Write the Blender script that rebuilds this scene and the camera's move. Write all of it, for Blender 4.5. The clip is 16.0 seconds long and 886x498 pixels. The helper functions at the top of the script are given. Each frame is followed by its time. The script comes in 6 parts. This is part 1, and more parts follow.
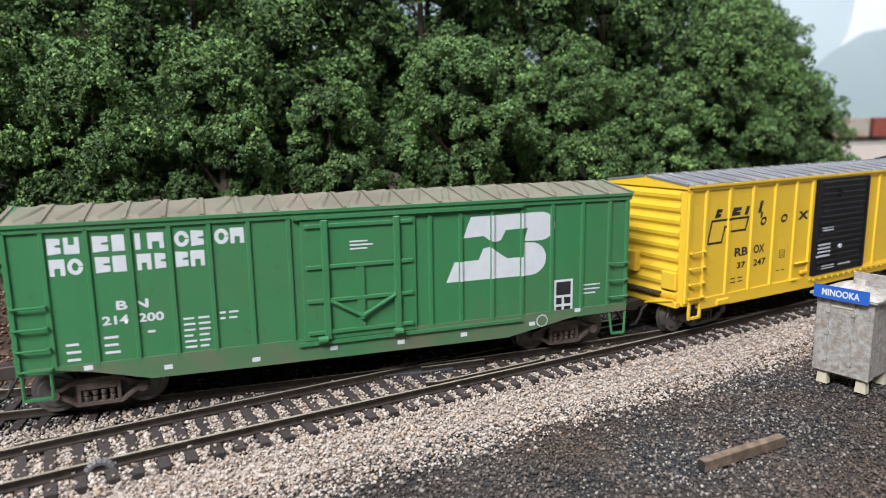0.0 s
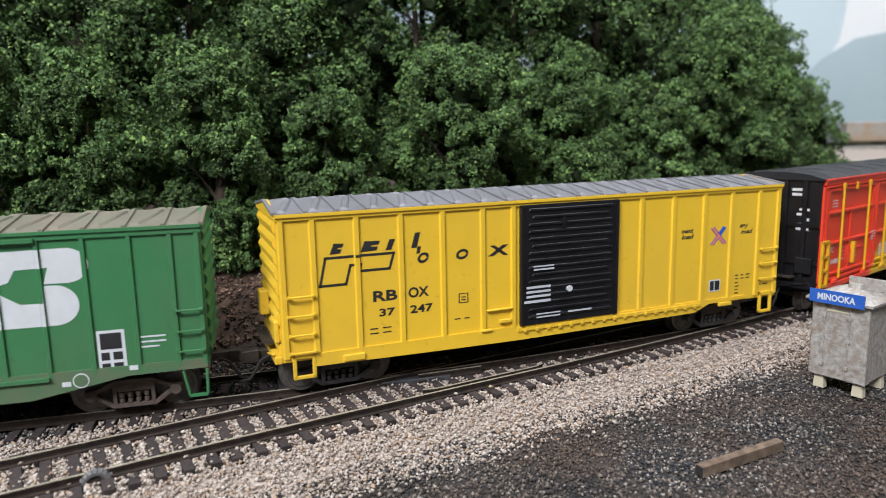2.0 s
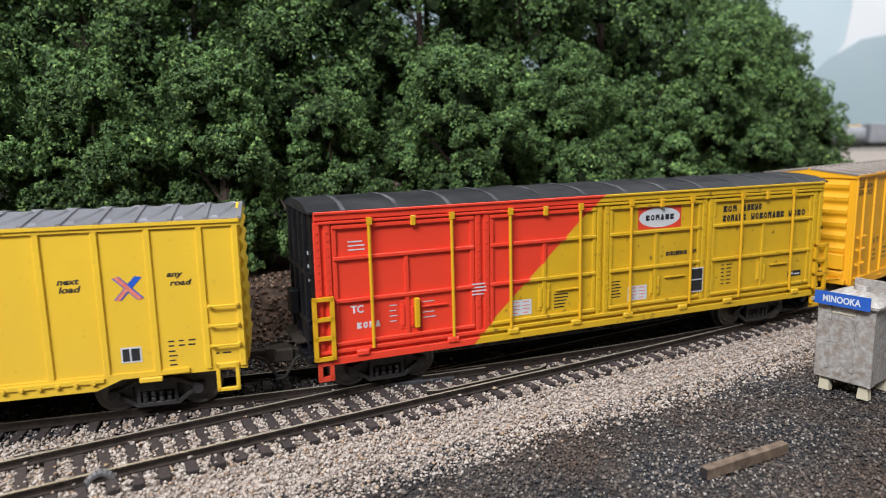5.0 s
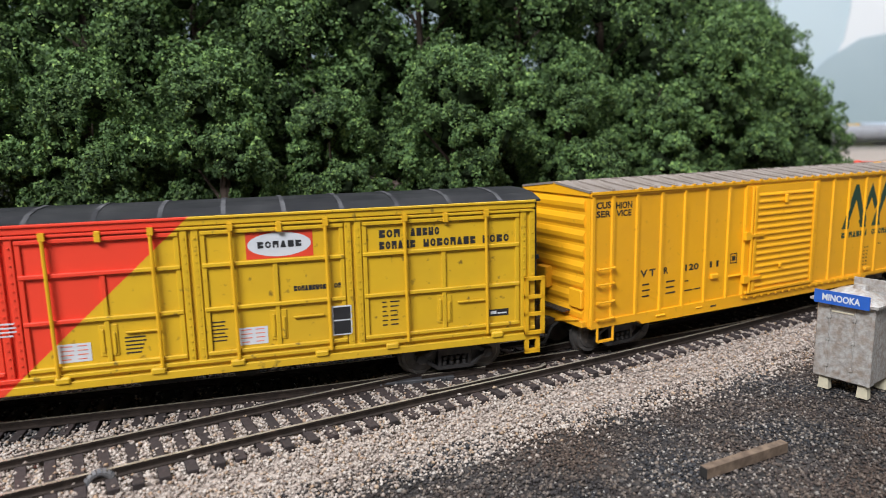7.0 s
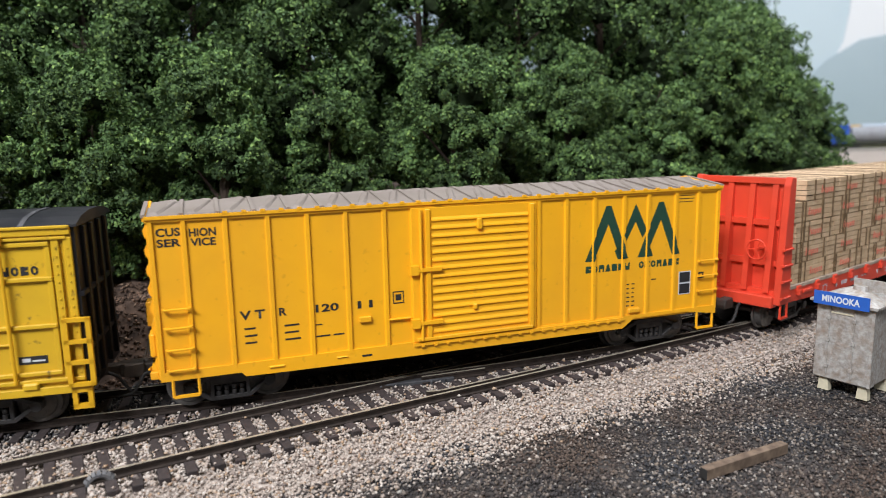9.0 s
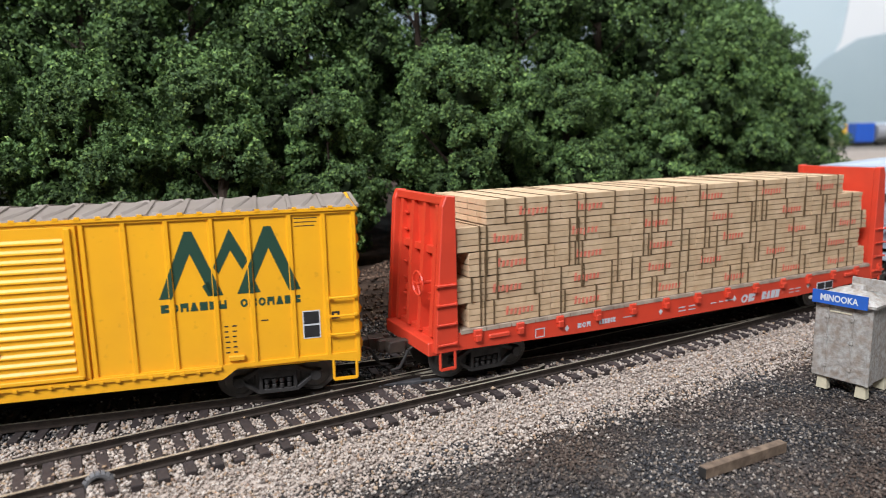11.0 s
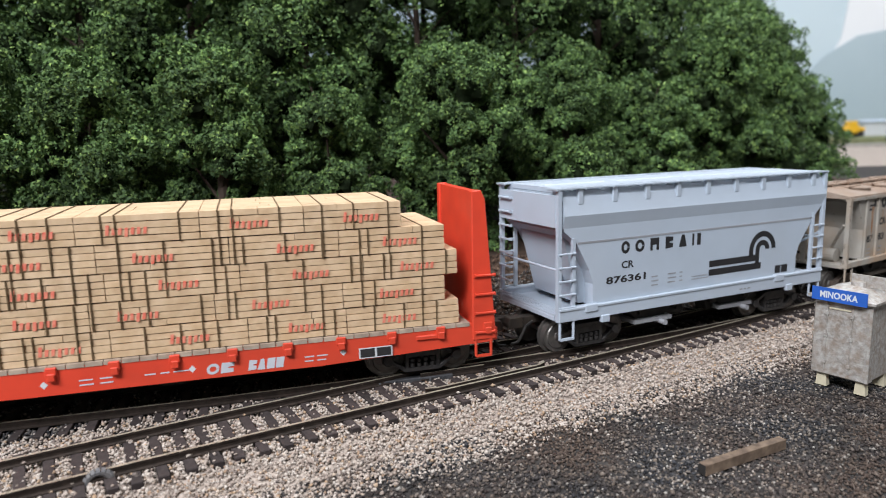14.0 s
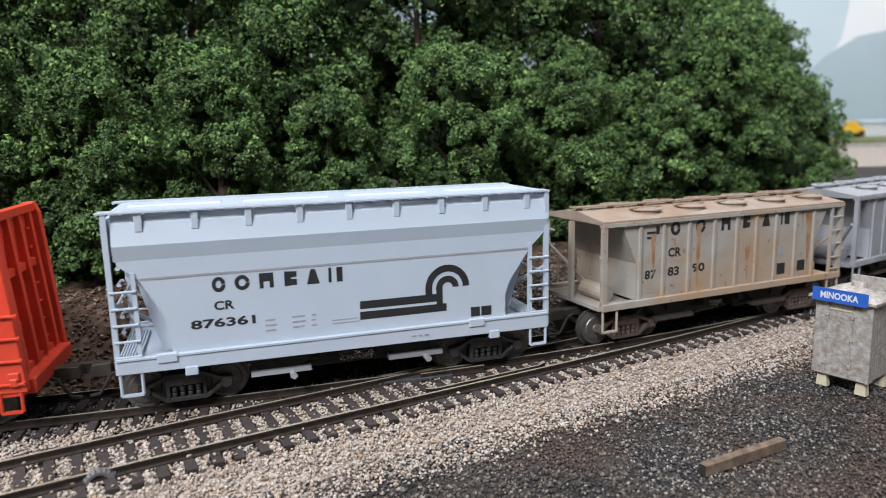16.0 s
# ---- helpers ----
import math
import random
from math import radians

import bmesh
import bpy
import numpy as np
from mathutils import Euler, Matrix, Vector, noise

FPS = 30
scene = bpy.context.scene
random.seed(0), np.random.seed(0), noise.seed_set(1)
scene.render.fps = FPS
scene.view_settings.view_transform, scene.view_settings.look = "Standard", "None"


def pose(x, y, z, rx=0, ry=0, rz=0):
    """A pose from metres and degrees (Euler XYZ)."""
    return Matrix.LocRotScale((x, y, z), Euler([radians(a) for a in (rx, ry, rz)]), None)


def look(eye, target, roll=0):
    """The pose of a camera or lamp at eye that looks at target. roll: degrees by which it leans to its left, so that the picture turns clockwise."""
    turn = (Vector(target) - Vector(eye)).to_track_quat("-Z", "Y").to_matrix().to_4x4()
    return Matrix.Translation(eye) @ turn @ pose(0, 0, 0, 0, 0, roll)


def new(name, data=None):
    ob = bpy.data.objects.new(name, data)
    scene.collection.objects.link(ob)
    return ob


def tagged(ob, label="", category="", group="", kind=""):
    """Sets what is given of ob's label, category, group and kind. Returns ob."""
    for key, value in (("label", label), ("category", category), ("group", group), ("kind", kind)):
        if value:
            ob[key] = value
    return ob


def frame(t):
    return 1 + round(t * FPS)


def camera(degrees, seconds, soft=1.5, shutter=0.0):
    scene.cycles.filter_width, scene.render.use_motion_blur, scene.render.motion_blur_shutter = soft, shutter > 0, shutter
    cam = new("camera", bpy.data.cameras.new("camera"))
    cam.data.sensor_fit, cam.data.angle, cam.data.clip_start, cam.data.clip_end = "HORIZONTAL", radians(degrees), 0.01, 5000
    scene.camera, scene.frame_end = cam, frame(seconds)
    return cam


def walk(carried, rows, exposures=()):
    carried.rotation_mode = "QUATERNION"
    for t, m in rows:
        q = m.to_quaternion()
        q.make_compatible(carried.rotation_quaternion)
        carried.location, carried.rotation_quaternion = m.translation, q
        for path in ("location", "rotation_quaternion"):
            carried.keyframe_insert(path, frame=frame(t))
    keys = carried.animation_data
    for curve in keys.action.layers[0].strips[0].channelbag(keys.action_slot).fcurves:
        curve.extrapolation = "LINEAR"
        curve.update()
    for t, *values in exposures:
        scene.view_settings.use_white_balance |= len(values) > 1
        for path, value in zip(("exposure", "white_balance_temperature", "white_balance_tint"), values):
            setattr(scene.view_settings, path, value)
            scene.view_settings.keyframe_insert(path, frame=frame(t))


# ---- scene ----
import itertools

# A model railway in HO scale (1:87): gauge 16.5 mm, railhead at z = 0.
cam = camera(66.04, 16.0, soft=1.0, shutter=0.14)
cam.data.dof.use_dof, cam.data.dof.focus_distance, cam.data.dof.aperture_fstop = True, 0.195, 19.0
# seconds and the turn of the hand-held camera in degrees
TURNS = [
    (0.0, 79.704, 0.79, 0.01), (0.5, 79.74, 0.889, -0.041), (1.0, 80.052, 0.967, -0.193), (1.5, 80.162, 1.058, -0.278),
    (2.0, 80.283, 1.12, -0.365), (2.5, 80.342, 1.158, -0.347), (3.0, 80.334, 1.177, -0.2), (3.5, 80.408, 1.184, -0.103),
    (4.0, 80.463, 1.146, -0.066), (6.5, 80.29, 1.096, -0.008), (7.0, 80.344, 1.135, -0.061), (7.5, 80.392, 1.136, -0.065),
    (8.0, 80.419, 1.145, -0.076), (8.5, 80.442, 1.123, -0.069), (9.0, 80.452, 1.155, -0.085), (11.5, 80.405, 1.247, -0.216),
    (12.0, 80.4, 1.259, -0.204), (12.5, 80.324, 1.25, -0.233), (13.0, 80.247, 1.292, -0.264), (13.5, 80.208, 1.344, -0.22),
    (14.0, 80.193, 1.295, -0.239), (14.5, 80.144, 1.247, -0.23), (15.0, 80.149, 1.257, -0.242), (15.5, 80.216, 1.306, -0.241),
    (16.0, 80.218, 1.286, -0.208),
]
EYE = (0, 0, 0.0702)
walk(cam, [(t, pose(*EYE, a, b, c)) for t, a, b, c in TURNS], [(0, 0.25), (0.5, 0.24), (1.0, 0.19), (1.5, 0.03), (16, 0.0)])

# ---- light ----
world = bpy.data.worlds.new("room")
scene.world = world
world.use_nodes = True
world.node_tree.nodes["Background"].inputs[0].default_value = (0.75, 0.87, 1.0, 1)
world.node_tree.nodes["Background"].inputs[1].default_value = 0.42


def ceiling_lamp(x, y, z, sx, sy, power, aim):
    lamp = bpy.data.lights.new("ceiling_lamp", "AREA")
    lamp.shape, lamp.size, lamp.size_y, lamp.energy, lamp.color = "RECTANGLE", sx, sy, power, (0.955, 0.975, 1.04)
    ob = new("ceiling_lamp", lamp)
    ob.matrix_world = look((x, y, z), aim)
    return ob


ceiling_lamp(-0.6, -0.98, 1.2, 0.8, 0.35, 50, (0, 0.25, 0))
ceiling_lamp(0.35, 0.35, 1.42, 1.2, 0.4, 17, (0.35, 0.35, 0))
ceiling_lamp(1.3, 1.2, 1.42, 1.2, 0.4, 20, (1.3, 1.7, 0.2))

# ---- the train's way ----
# seconds and the way gone by the train
RUN = [
    (0, -0.0000), (0.5, -0.0321), (1, -0.0627), (1.5, -0.0928), (2, -0.1232), (2.5, -0.1535),
    (3, -0.1839), (3.5, -0.2140), (4, -0.2442), (6.5, -0.3920), (7, -0.4213), (7.5, -0.4513),
    (8, -0.4813), (8.5, -0.5111), (9, -0.5407), (11.5, -0.6898), (12, -0.7186), (12.5, -0.7475),
    (13, -0.7772), (13.5, -0.8065), (14, -0.8360), (14.5, -0.8663), (15, -0.8962), (15.5, -0.9262),
    (16, -0.9562),
]
START, HEAD, BEND, BEND2 = 0.20567, 0.33522, 0.926, 4.3515
BACK, FORE = -0.212, 0.285


def head(s):
    s = min(max(s, BACK), FORE)
    return HEAD + BEND * s + BEND2 * s * s / 2


def way(s):
    """Plan point of the track's middle at s metres along it."""
    n = 40
    x = y = 0.0
    for i in range(n):
        a = head((i + 0.5) / n * s)
        x += math.cos(a)
        y += math.sin(a)
    return Vector((x * s / n, START + y * s / n))


def gone(t):
    return float(np.interp(t, [r[0] for r in RUN], [r[1] for r in RUN]))


def car_pose(s, half=0.062):
    a, b = way(s - half), way(s + half)
    d = b - a
    m = (a + b) / 2
    return Matrix.Translation((m.x, m.y, 0)) @ Matrix.Rotation(math.atan2(d.y, d.x), 4, "Z")


def front_rail(x):
    """Plan line of the front track's near rail."""
    x0 = min(max(x, -0.2), 0.16)
    y = 0.17905 + 0.54827 * x0 - 0.06102 * x0 ** 2 + 1.84955 * x0 ** 3
    return y + (x - x0) * (0.54827 - 0.12204 * x0 + 5.54865 * x0 ** 2)


def offset(s, u):
    """Plan point u metres to the far side of the train's track at s."""
    p, a = way(s), head(s)
    return (p.x - math.sin(a) * u, p.y + math.cos(a) * u)


# line along the far tie ends of the main track
FAR_TIES = np.array([offset(s, 0.019) for s in np.linspace(-1.2, 1.3, 251)])


# ---- materials ----
def mat(name, color, rough=0.6, metal=0.0, color2=None, grain=0.0, scale=400.0, bump=0.0, dirt=None, dirt_amt=0.0, dirt_scale=60.0, per_object=0.0, per_island=0.0, coat=0.0, spec=0.5, speck=0.0):
    """Paint-like surface: base colour, fine mottling, larger stains, fine relief."""
    m = bpy.data.materials.new(name)
    m.use_nodes = True
    nt = m.node_tree
    N, L = nt.nodes, nt.links
    b = N["Principled BSDF"]
    b.inputs["Roughness"].default_value = rough
    b.inputs["Metallic"].default_value = metal
    b.inputs["Coat Weight"].default_value = coat
    b.inputs["Specular IOR Level"].default_value = spec
    tc = N.new("ShaderNodeTexCoord")
    out = None

    def tex(sc, detail=4.0):
        n = N.new("ShaderNodeTexNoise")
        n.inputs["Scale"].default_value = sc
        n.inputs["Detail"].default_value = detail
        L.new(tc.outputs["Object"], n.inputs["Vector"])
        return n

    def mix(a, bcol, fac_socket, amount, lo=0.35, hi=0.7):
        r = N.new("ShaderNodeMapRange")
        r.inputs[1].default_value, r.inputs[2].default_value = lo, hi
        r.inputs[3].default_value, r.inputs[4].default_value = 0.0, amount
        L.new(fac_socket, r.inputs[0])
        x = N.new("ShaderNodeMix")
        x.data_type = "RGBA"
        L.new(r.outputs[0], x.inputs[0])
        if isinstance(a, tuple):
            x.inputs[6].default_value = (*a, 1)
        else:
            L.new(a, x.inputs[6])
        x.inputs[7].default_value = (*bcol, 1)
        return x.outputs[2]

    out = color
    fine = tex(scale)
    if grain:
        out = mix(out, color2 or tuple(c * 0.6 for c in color), fine.outputs[0], grain)
    if dirt_amt:
        out = mix(out, dirt or (0.08, 0.06, 0.045), tex(dirt_scale, 6.0).outputs[0], dirt_amt, 0.42, 0.72)
    if speck:
        out = mix(out, (0.05, 0.035, 0.02), tex(420.0, 8.0).outputs[0], speck, 0.63, 0.71)
    for amount, socket in ((per_object, "obj"), (per_island, "isl")):
        if amount:
            if socket == "obj":
                src = N.new("ShaderNodeObjectInfo").outputs["Random"]
            else:
                src = N.new("ShaderNodeNewGeometry").outputs["Random Per Island"]
            h = N.new("ShaderNodeHueSaturation")
            r = N.new("ShaderNodeMapRange")
            r.inputs[3].default_value, r.inputs[4].default_value = 1 - amount, 1 + amount
            L.new(src, r.inputs[0])
            L.new(r.outputs[0], h.inputs["Value"])
            if isinstance(out, tuple):
                h.inputs["Color"].default_value = (*out, 1)
            else:
                L.new(out, h.inputs["Color"])
            out = h.outputs[0]
    if isinstance(out, tuple):
        b.inputs["Base Color"].default_value = (*out, 1)
    else:
        L.new(out, b.inputs["Base Color"])
    if bump:
        bn = N.new("ShaderNodeBump")
        bn.inputs["Strength"].default_value = bump
        bn.inputs["Distance"].default_value = 0.0003
        L.new(fine.outputs[0], bn.inputs["Height"])
        L.new(bn.outputs[0], b.inputs["Normal"])
    return m


def ramp_mat(name, stops, rough=0.85, source="isl", noise_scale=300.0, patch=0.0, spec=0.3, tint=None):
    """Many small pieces whose colour is drawn from a ramp, piece by piece."""
    m = bpy.data.materials.new(name)
    m.use_nodes = True
    N, L = m.node_tree.nodes, m.node_tree.links
    b = N["Principled BSDF"]
    b.inputs["Roughness"].default_value = rough
    b.inputs["Specular IOR Level"].default_value = spec
    cr = N.new("ShaderNodeValToRGB")
    cr.color_ramp.interpolation = "LINEAR"
    while len(cr.color_ramp.elements) < len(stops):
        cr.color_ramp.elements.new(0.5)
    for e, (p, c) in zip(cr.color_ramp.elements, stops):
        e.position, e.color = p, (*c, 1)
    if source == "isl":
        L.new(N.new("ShaderNodeNewGeometry").outputs["Random Per Island"], cr.inputs[0])
    else:
        tc = N.new("ShaderNodeTexCoord")
        n = N.new("ShaderNodeTexNoise")
        n.inputs["Scale"].default_value, n.inputs["Detail"].default_value = noise_scale, 6.0
        L.new(tc.outputs["Object"], n.inputs["Vector"])
        L.new(n.outputs[0], cr.inputs[0])
    col = cr.outputs[0]
    if patch:
        # larger patches, clump by clump
        tc = N.new("ShaderNodeTexCoord")
        n = N.new("ShaderNodeTexNoise")
        n.inputs["Scale"].default_value, n.inputs["Detail"].default_value = noise_scale, 2.0
        L.new(tc.outputs["Object"], n.inputs["Vector"])
        r = N.new("ShaderNodeMapRange")
        r.inputs[1].default_value, r.inputs[2].default_value = 0.32, 0.68
        r.inputs[3].default_value, r.inputs[4].default_value = 1 - patch, 1 + patch
        L.new(n.outputs[0], r.inputs[0])
        h = N.new("ShaderNodeHueSaturation")
        L.new(r.outputs[0], h.inputs["Value"])
        L.new(col, h.inputs["Color"])
        col = h.outputs[0]
    if tint:
        # broad stained patches
        tc = N.new("ShaderNodeTexCoord")
        n = N.new("ShaderNodeTexNoise")
        n.inputs["Scale"].default_value, n.inputs["Detail"].default_value = 34.0, 5.0
        L.new(tc.outputs["Object"], n.inputs["Vector"])
        r = N.new("ShaderNodeMapRange")
        r.inputs[1].default_value, r.inputs[2].default_value = 0.4, 0.62
        r.inputs[3].default_value, r.inputs[4].default_value = 0.0, 0.62
        L.new(n.outputs[0], r.inputs[0])
        x = N.new("ShaderNodeMix")
        x.data_type = "RGBA"
        L.new(r.outputs[0], x.inputs[0])
        L.new(col, x.inputs[6])
        x.inputs[7].default_value = (*tint, 1)
        col = x.outputs[2]
    L.new(col, b.inputs["Base Color"])
    return m


M_GRAVEL = ramp_mat("dark_gravel", [(0.0, (0.02, 0.021, 0.024)), (0.35, (0.045, 0.045, 0.048)), (0.65, (0.085, 0.075, 0.068)), (0.9, (0.17, 0.15, 0.13)), (1.0, (0.34, 0.32, 0.29))], 0.85, "isl", 22, 0.35)
M_YARD = ramp_mat("yard_gravel", [(0.0, (0.014, 0.015, 0.018)), (0.35, (0.038, 0.039, 0.043)), (0.6, (0.07, 0.066, 0.064)), (0.8, (0.15, 0.122, 0.098)), (0.94, (0.24, 0.21, 0.185)), (1.0, (0.42, 0.4, 0.36))], 0.85, "isl", 22, 0.3, 0.3, (0.085, 0.055, 0.038))
M_BALLAST = ramp_mat("pale_ballast", [(0.0, (0.135, 0.115, 0.105)), (0.1, (0.27, 0.218, 0.185)), (0.5, (0.39, 0.332, 0.283)), (0.84, (0.47, 0.42, 0.373)), (0.93, (0.36, 0.255, 0.165)), (1.0, (0.27, 0.185, 0.135))], 0.85, spec=0.12)
M_BED = ramp_mat("ballast_bed", [(0.3, (0.26, 0.215, 0.185)), (0.7, (0.45, 0.385, 0.33))], 0.9, "noise", 900)
M_EARTH = ramp_mat("dark_earth", [(0.3, (0.016, 0.015, 0.015)), (0.55, (0.04, 0.036, 0.033)), (0.75, (0.075, 0.06, 0.05))], 0.95, "noise", 700)
M_BANK = ramp_mat("brown_bank", [(0.3, (0.02, 0.013, 0.009)), (0.55, (0.06, 0.037, 0.025)), (0.75, (0.11, 0.07, 0.048))], 0.95, "noise", 250)
M_CLOD = ramp_mat("brown_clods", [(0.0, (0.03, 0.019, 0.013)), (0.5, (0.07, 0.042, 0.028)), (0.9, (0.15, 0.092, 0.062)), (1.0, (0.28, 0.2, 0.14))], 0.95)
M_TIE = mat("tie_plastic", (0.024, 0.0165, 0.0155), 0.85, color2=(0.048, 0.035, 0.032), grain=0.8, scale=900, bump=0.3, per_object=0.3)
M_RAIL = mat("weathered_rail", (0.02, 0.015, 0.012), 0.7, 0.0, color2=(0.048, 0.034, 0.027), grain=0.7, scale=500, spec=0.2)
M_RAILTOP = mat("worn_railhead", (0.46, 0.41, 0.32), 0.38, 0.4, color2=(0.2, 0.165, 0.125), grain=0.6, scale=300)
M_FROG = mat("frog_casting", (0.075, 0.077, 0.082), 0.6, 0.3, color2=(0.03, 0.03, 0.032), grain=0.7, scale=400, bump=0.2)
M_LEAF = ramp_mat("foliage", [(0.0, (0.034, 0.064, 0.025)), (0.5, (0.068, 0.125, 0.04)), (0.86, (0.112, 0.19, 0.054)), (1.0, (0.2, 0.3, 0.08))], 0.75, "isl", 40, 0.5, 0.25)
# near-black fill: the shade inside the crowns, put into the colour
M_CORE = ramp_mat("crown_shade", [(0.3, (0.009, 0.013, 0.007)), (0.7, (0.02, 0.03, 0.014))], 1.0, "noise", 300, 0.0, 0.0)
M_BARK = mat("bark", (0.06, 0.04, 0.028), 0.9, grain=0.7, scale=700, bump=0.5)


# ---- building helpers: shapes are given in millimetres ----
def bx(bm, x0, x1, y0, y1, z0, z1):
    v = [bm.verts.new((x, y, z)) for x in (x0, x1) for y in (y0, y1) for z in (z0, z1)]
    for f in ((0, 1, 3, 2), (4, 6, 7, 5), (0, 4, 5, 1), (2, 3, 7, 6), (0, 2, 6, 4), (1, 5, 7, 3)):
        bm.faces.new([v[i] for i in f])
    return v


def prism(bm, pts, y0, y1, axis="y"):
    """A polygon of (x, z) points drawn out from y0 to y1; axis x: (y, z) points drawn out along x."""
    put = (lambda a, b, c: (a, c, b)) if axis == "y" else ((lambda a, b, c: (c, a, b)) if axis == "x" else (lambda a, b, c: (a, b, c)))
    lo = [bm.verts.new(put(a, b, y0)) for a, b in pts]
    hi = [bm.verts.new(put(a, b, y1)) for a, b in pts]
    n = len(pts)
    bm.faces.new(lo)
    bm.faces.new(hi[::-1])
    for i in range(n):
        bm.faces.new((lo[i], hi[i], hi[(i + 1) % n], lo[(i + 1) % n]))


def rod(bm, a, b, r, n=8, r2=None):
    a, b = Vector(a), Vector(b)
    d = b - a
    q = d.to_track_quat("Z", "Y").to_matrix().to_4x4()
    bmesh.ops.create_cone(bm, cap_ends=True, segments=n, radius1=r, radius2=r if r2 is None else r2, depth=d.length, matrix=Matrix.Translation((a + b) / 2) @ q)


def mesh_of(name, bm, material, bevel=0.0):
    bmesh.ops.recalc_face_normals(bm, faces=bm.faces[:])
    if bevel:
        bmesh.ops.bevel(bm, geom=bm.edges[:], offset=bevel, segments=1, affect="EDGES", profile=0.5)
    bmesh.ops.scale(bm, vec=(0.001, 0.001, 0.001), verts=bm.verts[:])
    me = bpy.data.meshes.new(name)
    bm.to_mesh(me)
    bm.free()
    for m in material if isinstance(material, (list, tuple)) else [material]:
        me.materials.append(m)
    return me


def part(name, bm, material, parent=None, label="", bevel=0.0):
    ob = new(name, mesh_of(name, bm, material, bevel))
    ob.parent = parent
    if label:
        ob["label"] = label
    return ob


def bulk(name, verts, faces, material):
    """One mesh from arrays of metres."""
    me = bpy.data.meshes.new(name)
    verts, faces = np.asarray(verts, "f4"), np.asarray(faces, "i4")
    me.vertices.add(len(verts))
    me.vertices.foreach_set("co", verts.ravel())
    k = faces.shape[1]
    me.loops.add(faces.size)
    me.loops.foreach_set("vertex_index", faces.ravel())
    me.polygons.add(len(faces))
    me.polygons.foreach_set("loop_start", np.arange(len(faces), dtype="i4") * k)
    me.update(calc_edges=True)
    me.materials.append(material)
    return new(name, me)


# ---- plan of the turnout ----
def front(x, u):
    """Plan point u metres behind the front track's near rail."""
    e = 0.0005
    sl = (front_rail(x + e) - front_rail(x - e)) / (2 * e)
    c = 1 / math.hypot(1, sl)
    return (x - sl * c * u, front_rail(x) + c * u)


def front_line(p):
    """Distance of a plan point behind the front track's near rail."""
    e = 0.0005
    sl = (front_rail(p[0] + e) - front_rail(p[0] - e)) / (2 * e)
    return (p[1] - front_rail(p[0])) / math.hypot(1, sl)


CROSS = min(np.linspace(-0.05, 0.2, 1001), key=lambda q: abs(front_line(offset(q, -0.0086)) - 0.0172))
KNOT = offset(CROSS, -0.0086)


def tie_plan():
    """The near ties of both tracks: track, plan point, heading, and the ends across the track in millimetres."""
    rnd = random.Random(3)
    out = []
    for i in range(-58, 66):
        s = i * 0.0055
        p = offset(s, 0)
        if CROSS - 0.004 < s and p[0] < 0.13:
            continue
        n = 15
        while n > 10 and s < CROSS and front_line(offset(s, -n * 0.001)) < 0.0192:
            n -= 1
        out.append(("main", p, head(s) + rnd.uniform(-0.03, 0.03), -n, 15))
    x = -0.3
    while x < 0.15:
        p, q = front(x, 0), front(x + 0.001, 0)
        a = math.atan2(q[1] - p[1], q[0] - p[0])
        c = front(x, 0.0086)
        out.append(("side", c, a + rnd.uniform(-0.04, 0.04), -15, 36 if c[0] > KNOT[0] + 0.004 else 15))
        x += 0.0055 * math.cos(a)
    return out


TIES = tie_plan()


# ---- ground ----
def height(x, y):
    """Height of the ground: a flat yard, the ballast shoulder, the track bed and a rough earth bank behind it."""
    d = (front_rail(x) - y) * 0.87
    w = (y - np.interp(x, FAR_TIES[:, 0], FAR_TIES[:, 1])) * 0.9
    z = -0.0028 - 0.001 * min(max((d - 0.005) / 0.006, 0), 1)
    if d > 0.009:
        z -= 0.0036 * min((d - 0.009) / 0.016, 1)
    if w > 0:
        z += min(w * 0.62, 0.019) + 0.0035 * min(w / 0.01, 1) * noise.noise((x * 70, y * 70, 1))
    return z


def ground_sheet():
    xs = np.concatenate([np.linspace(-1.8, -0.32, 16), np.linspace(-0.3, 0.4, 141), np.linspace(0.45, 3.0, 20)])
    ys = np.concatenate([np.linspace(-2.19, -0.6, 8), np.linspace(-0.5, 0.05, 10), np.linspace(0.055, 0.5, 100), np.linspace(0.55, 2.2, 18)])
    verts = [(x, y, height(x, y) - 0.0006 + 0.0004 * noise.noise((x * 90, y * 90, 0))) for x in xs for y in ys]
    n = len(ys)
    faces = [(i * n + j, (i + 1) * n + j, (i + 1) * n + j + 1, i * n + j + 1) for i in range(len(xs) - 1) for j in range(n - 1)]
    ob = bulk("ground", verts, faces, M_EARTH)
    ob.data.materials.append(M_BED)
    ob.data.materials.append(M_BANK)
    idx = []
    for f in faces:
        x = sum(verts[i][0] for i in f) / 4
        y = sum(verts[i][1] for i in f) / 4
        d = (front_rail(x) - y) * 0.87
        idx.append(1 if y > 0.85 and x > 0.2 else 0 if d > 0.022 or not -0.3 < x < 0.4 else (2 if y > np.interp(x, FAR_TIES[:, 0], FAR_TIES[:, 1]) else (1 if d > -0.021 else 0)))
    ob.data.polygons.foreach_set("material_index", idx)
    tagged(ob, "dark fine-gravel yard ground with a brown earth bank", "ground", kind="structure")


ground_sheet()


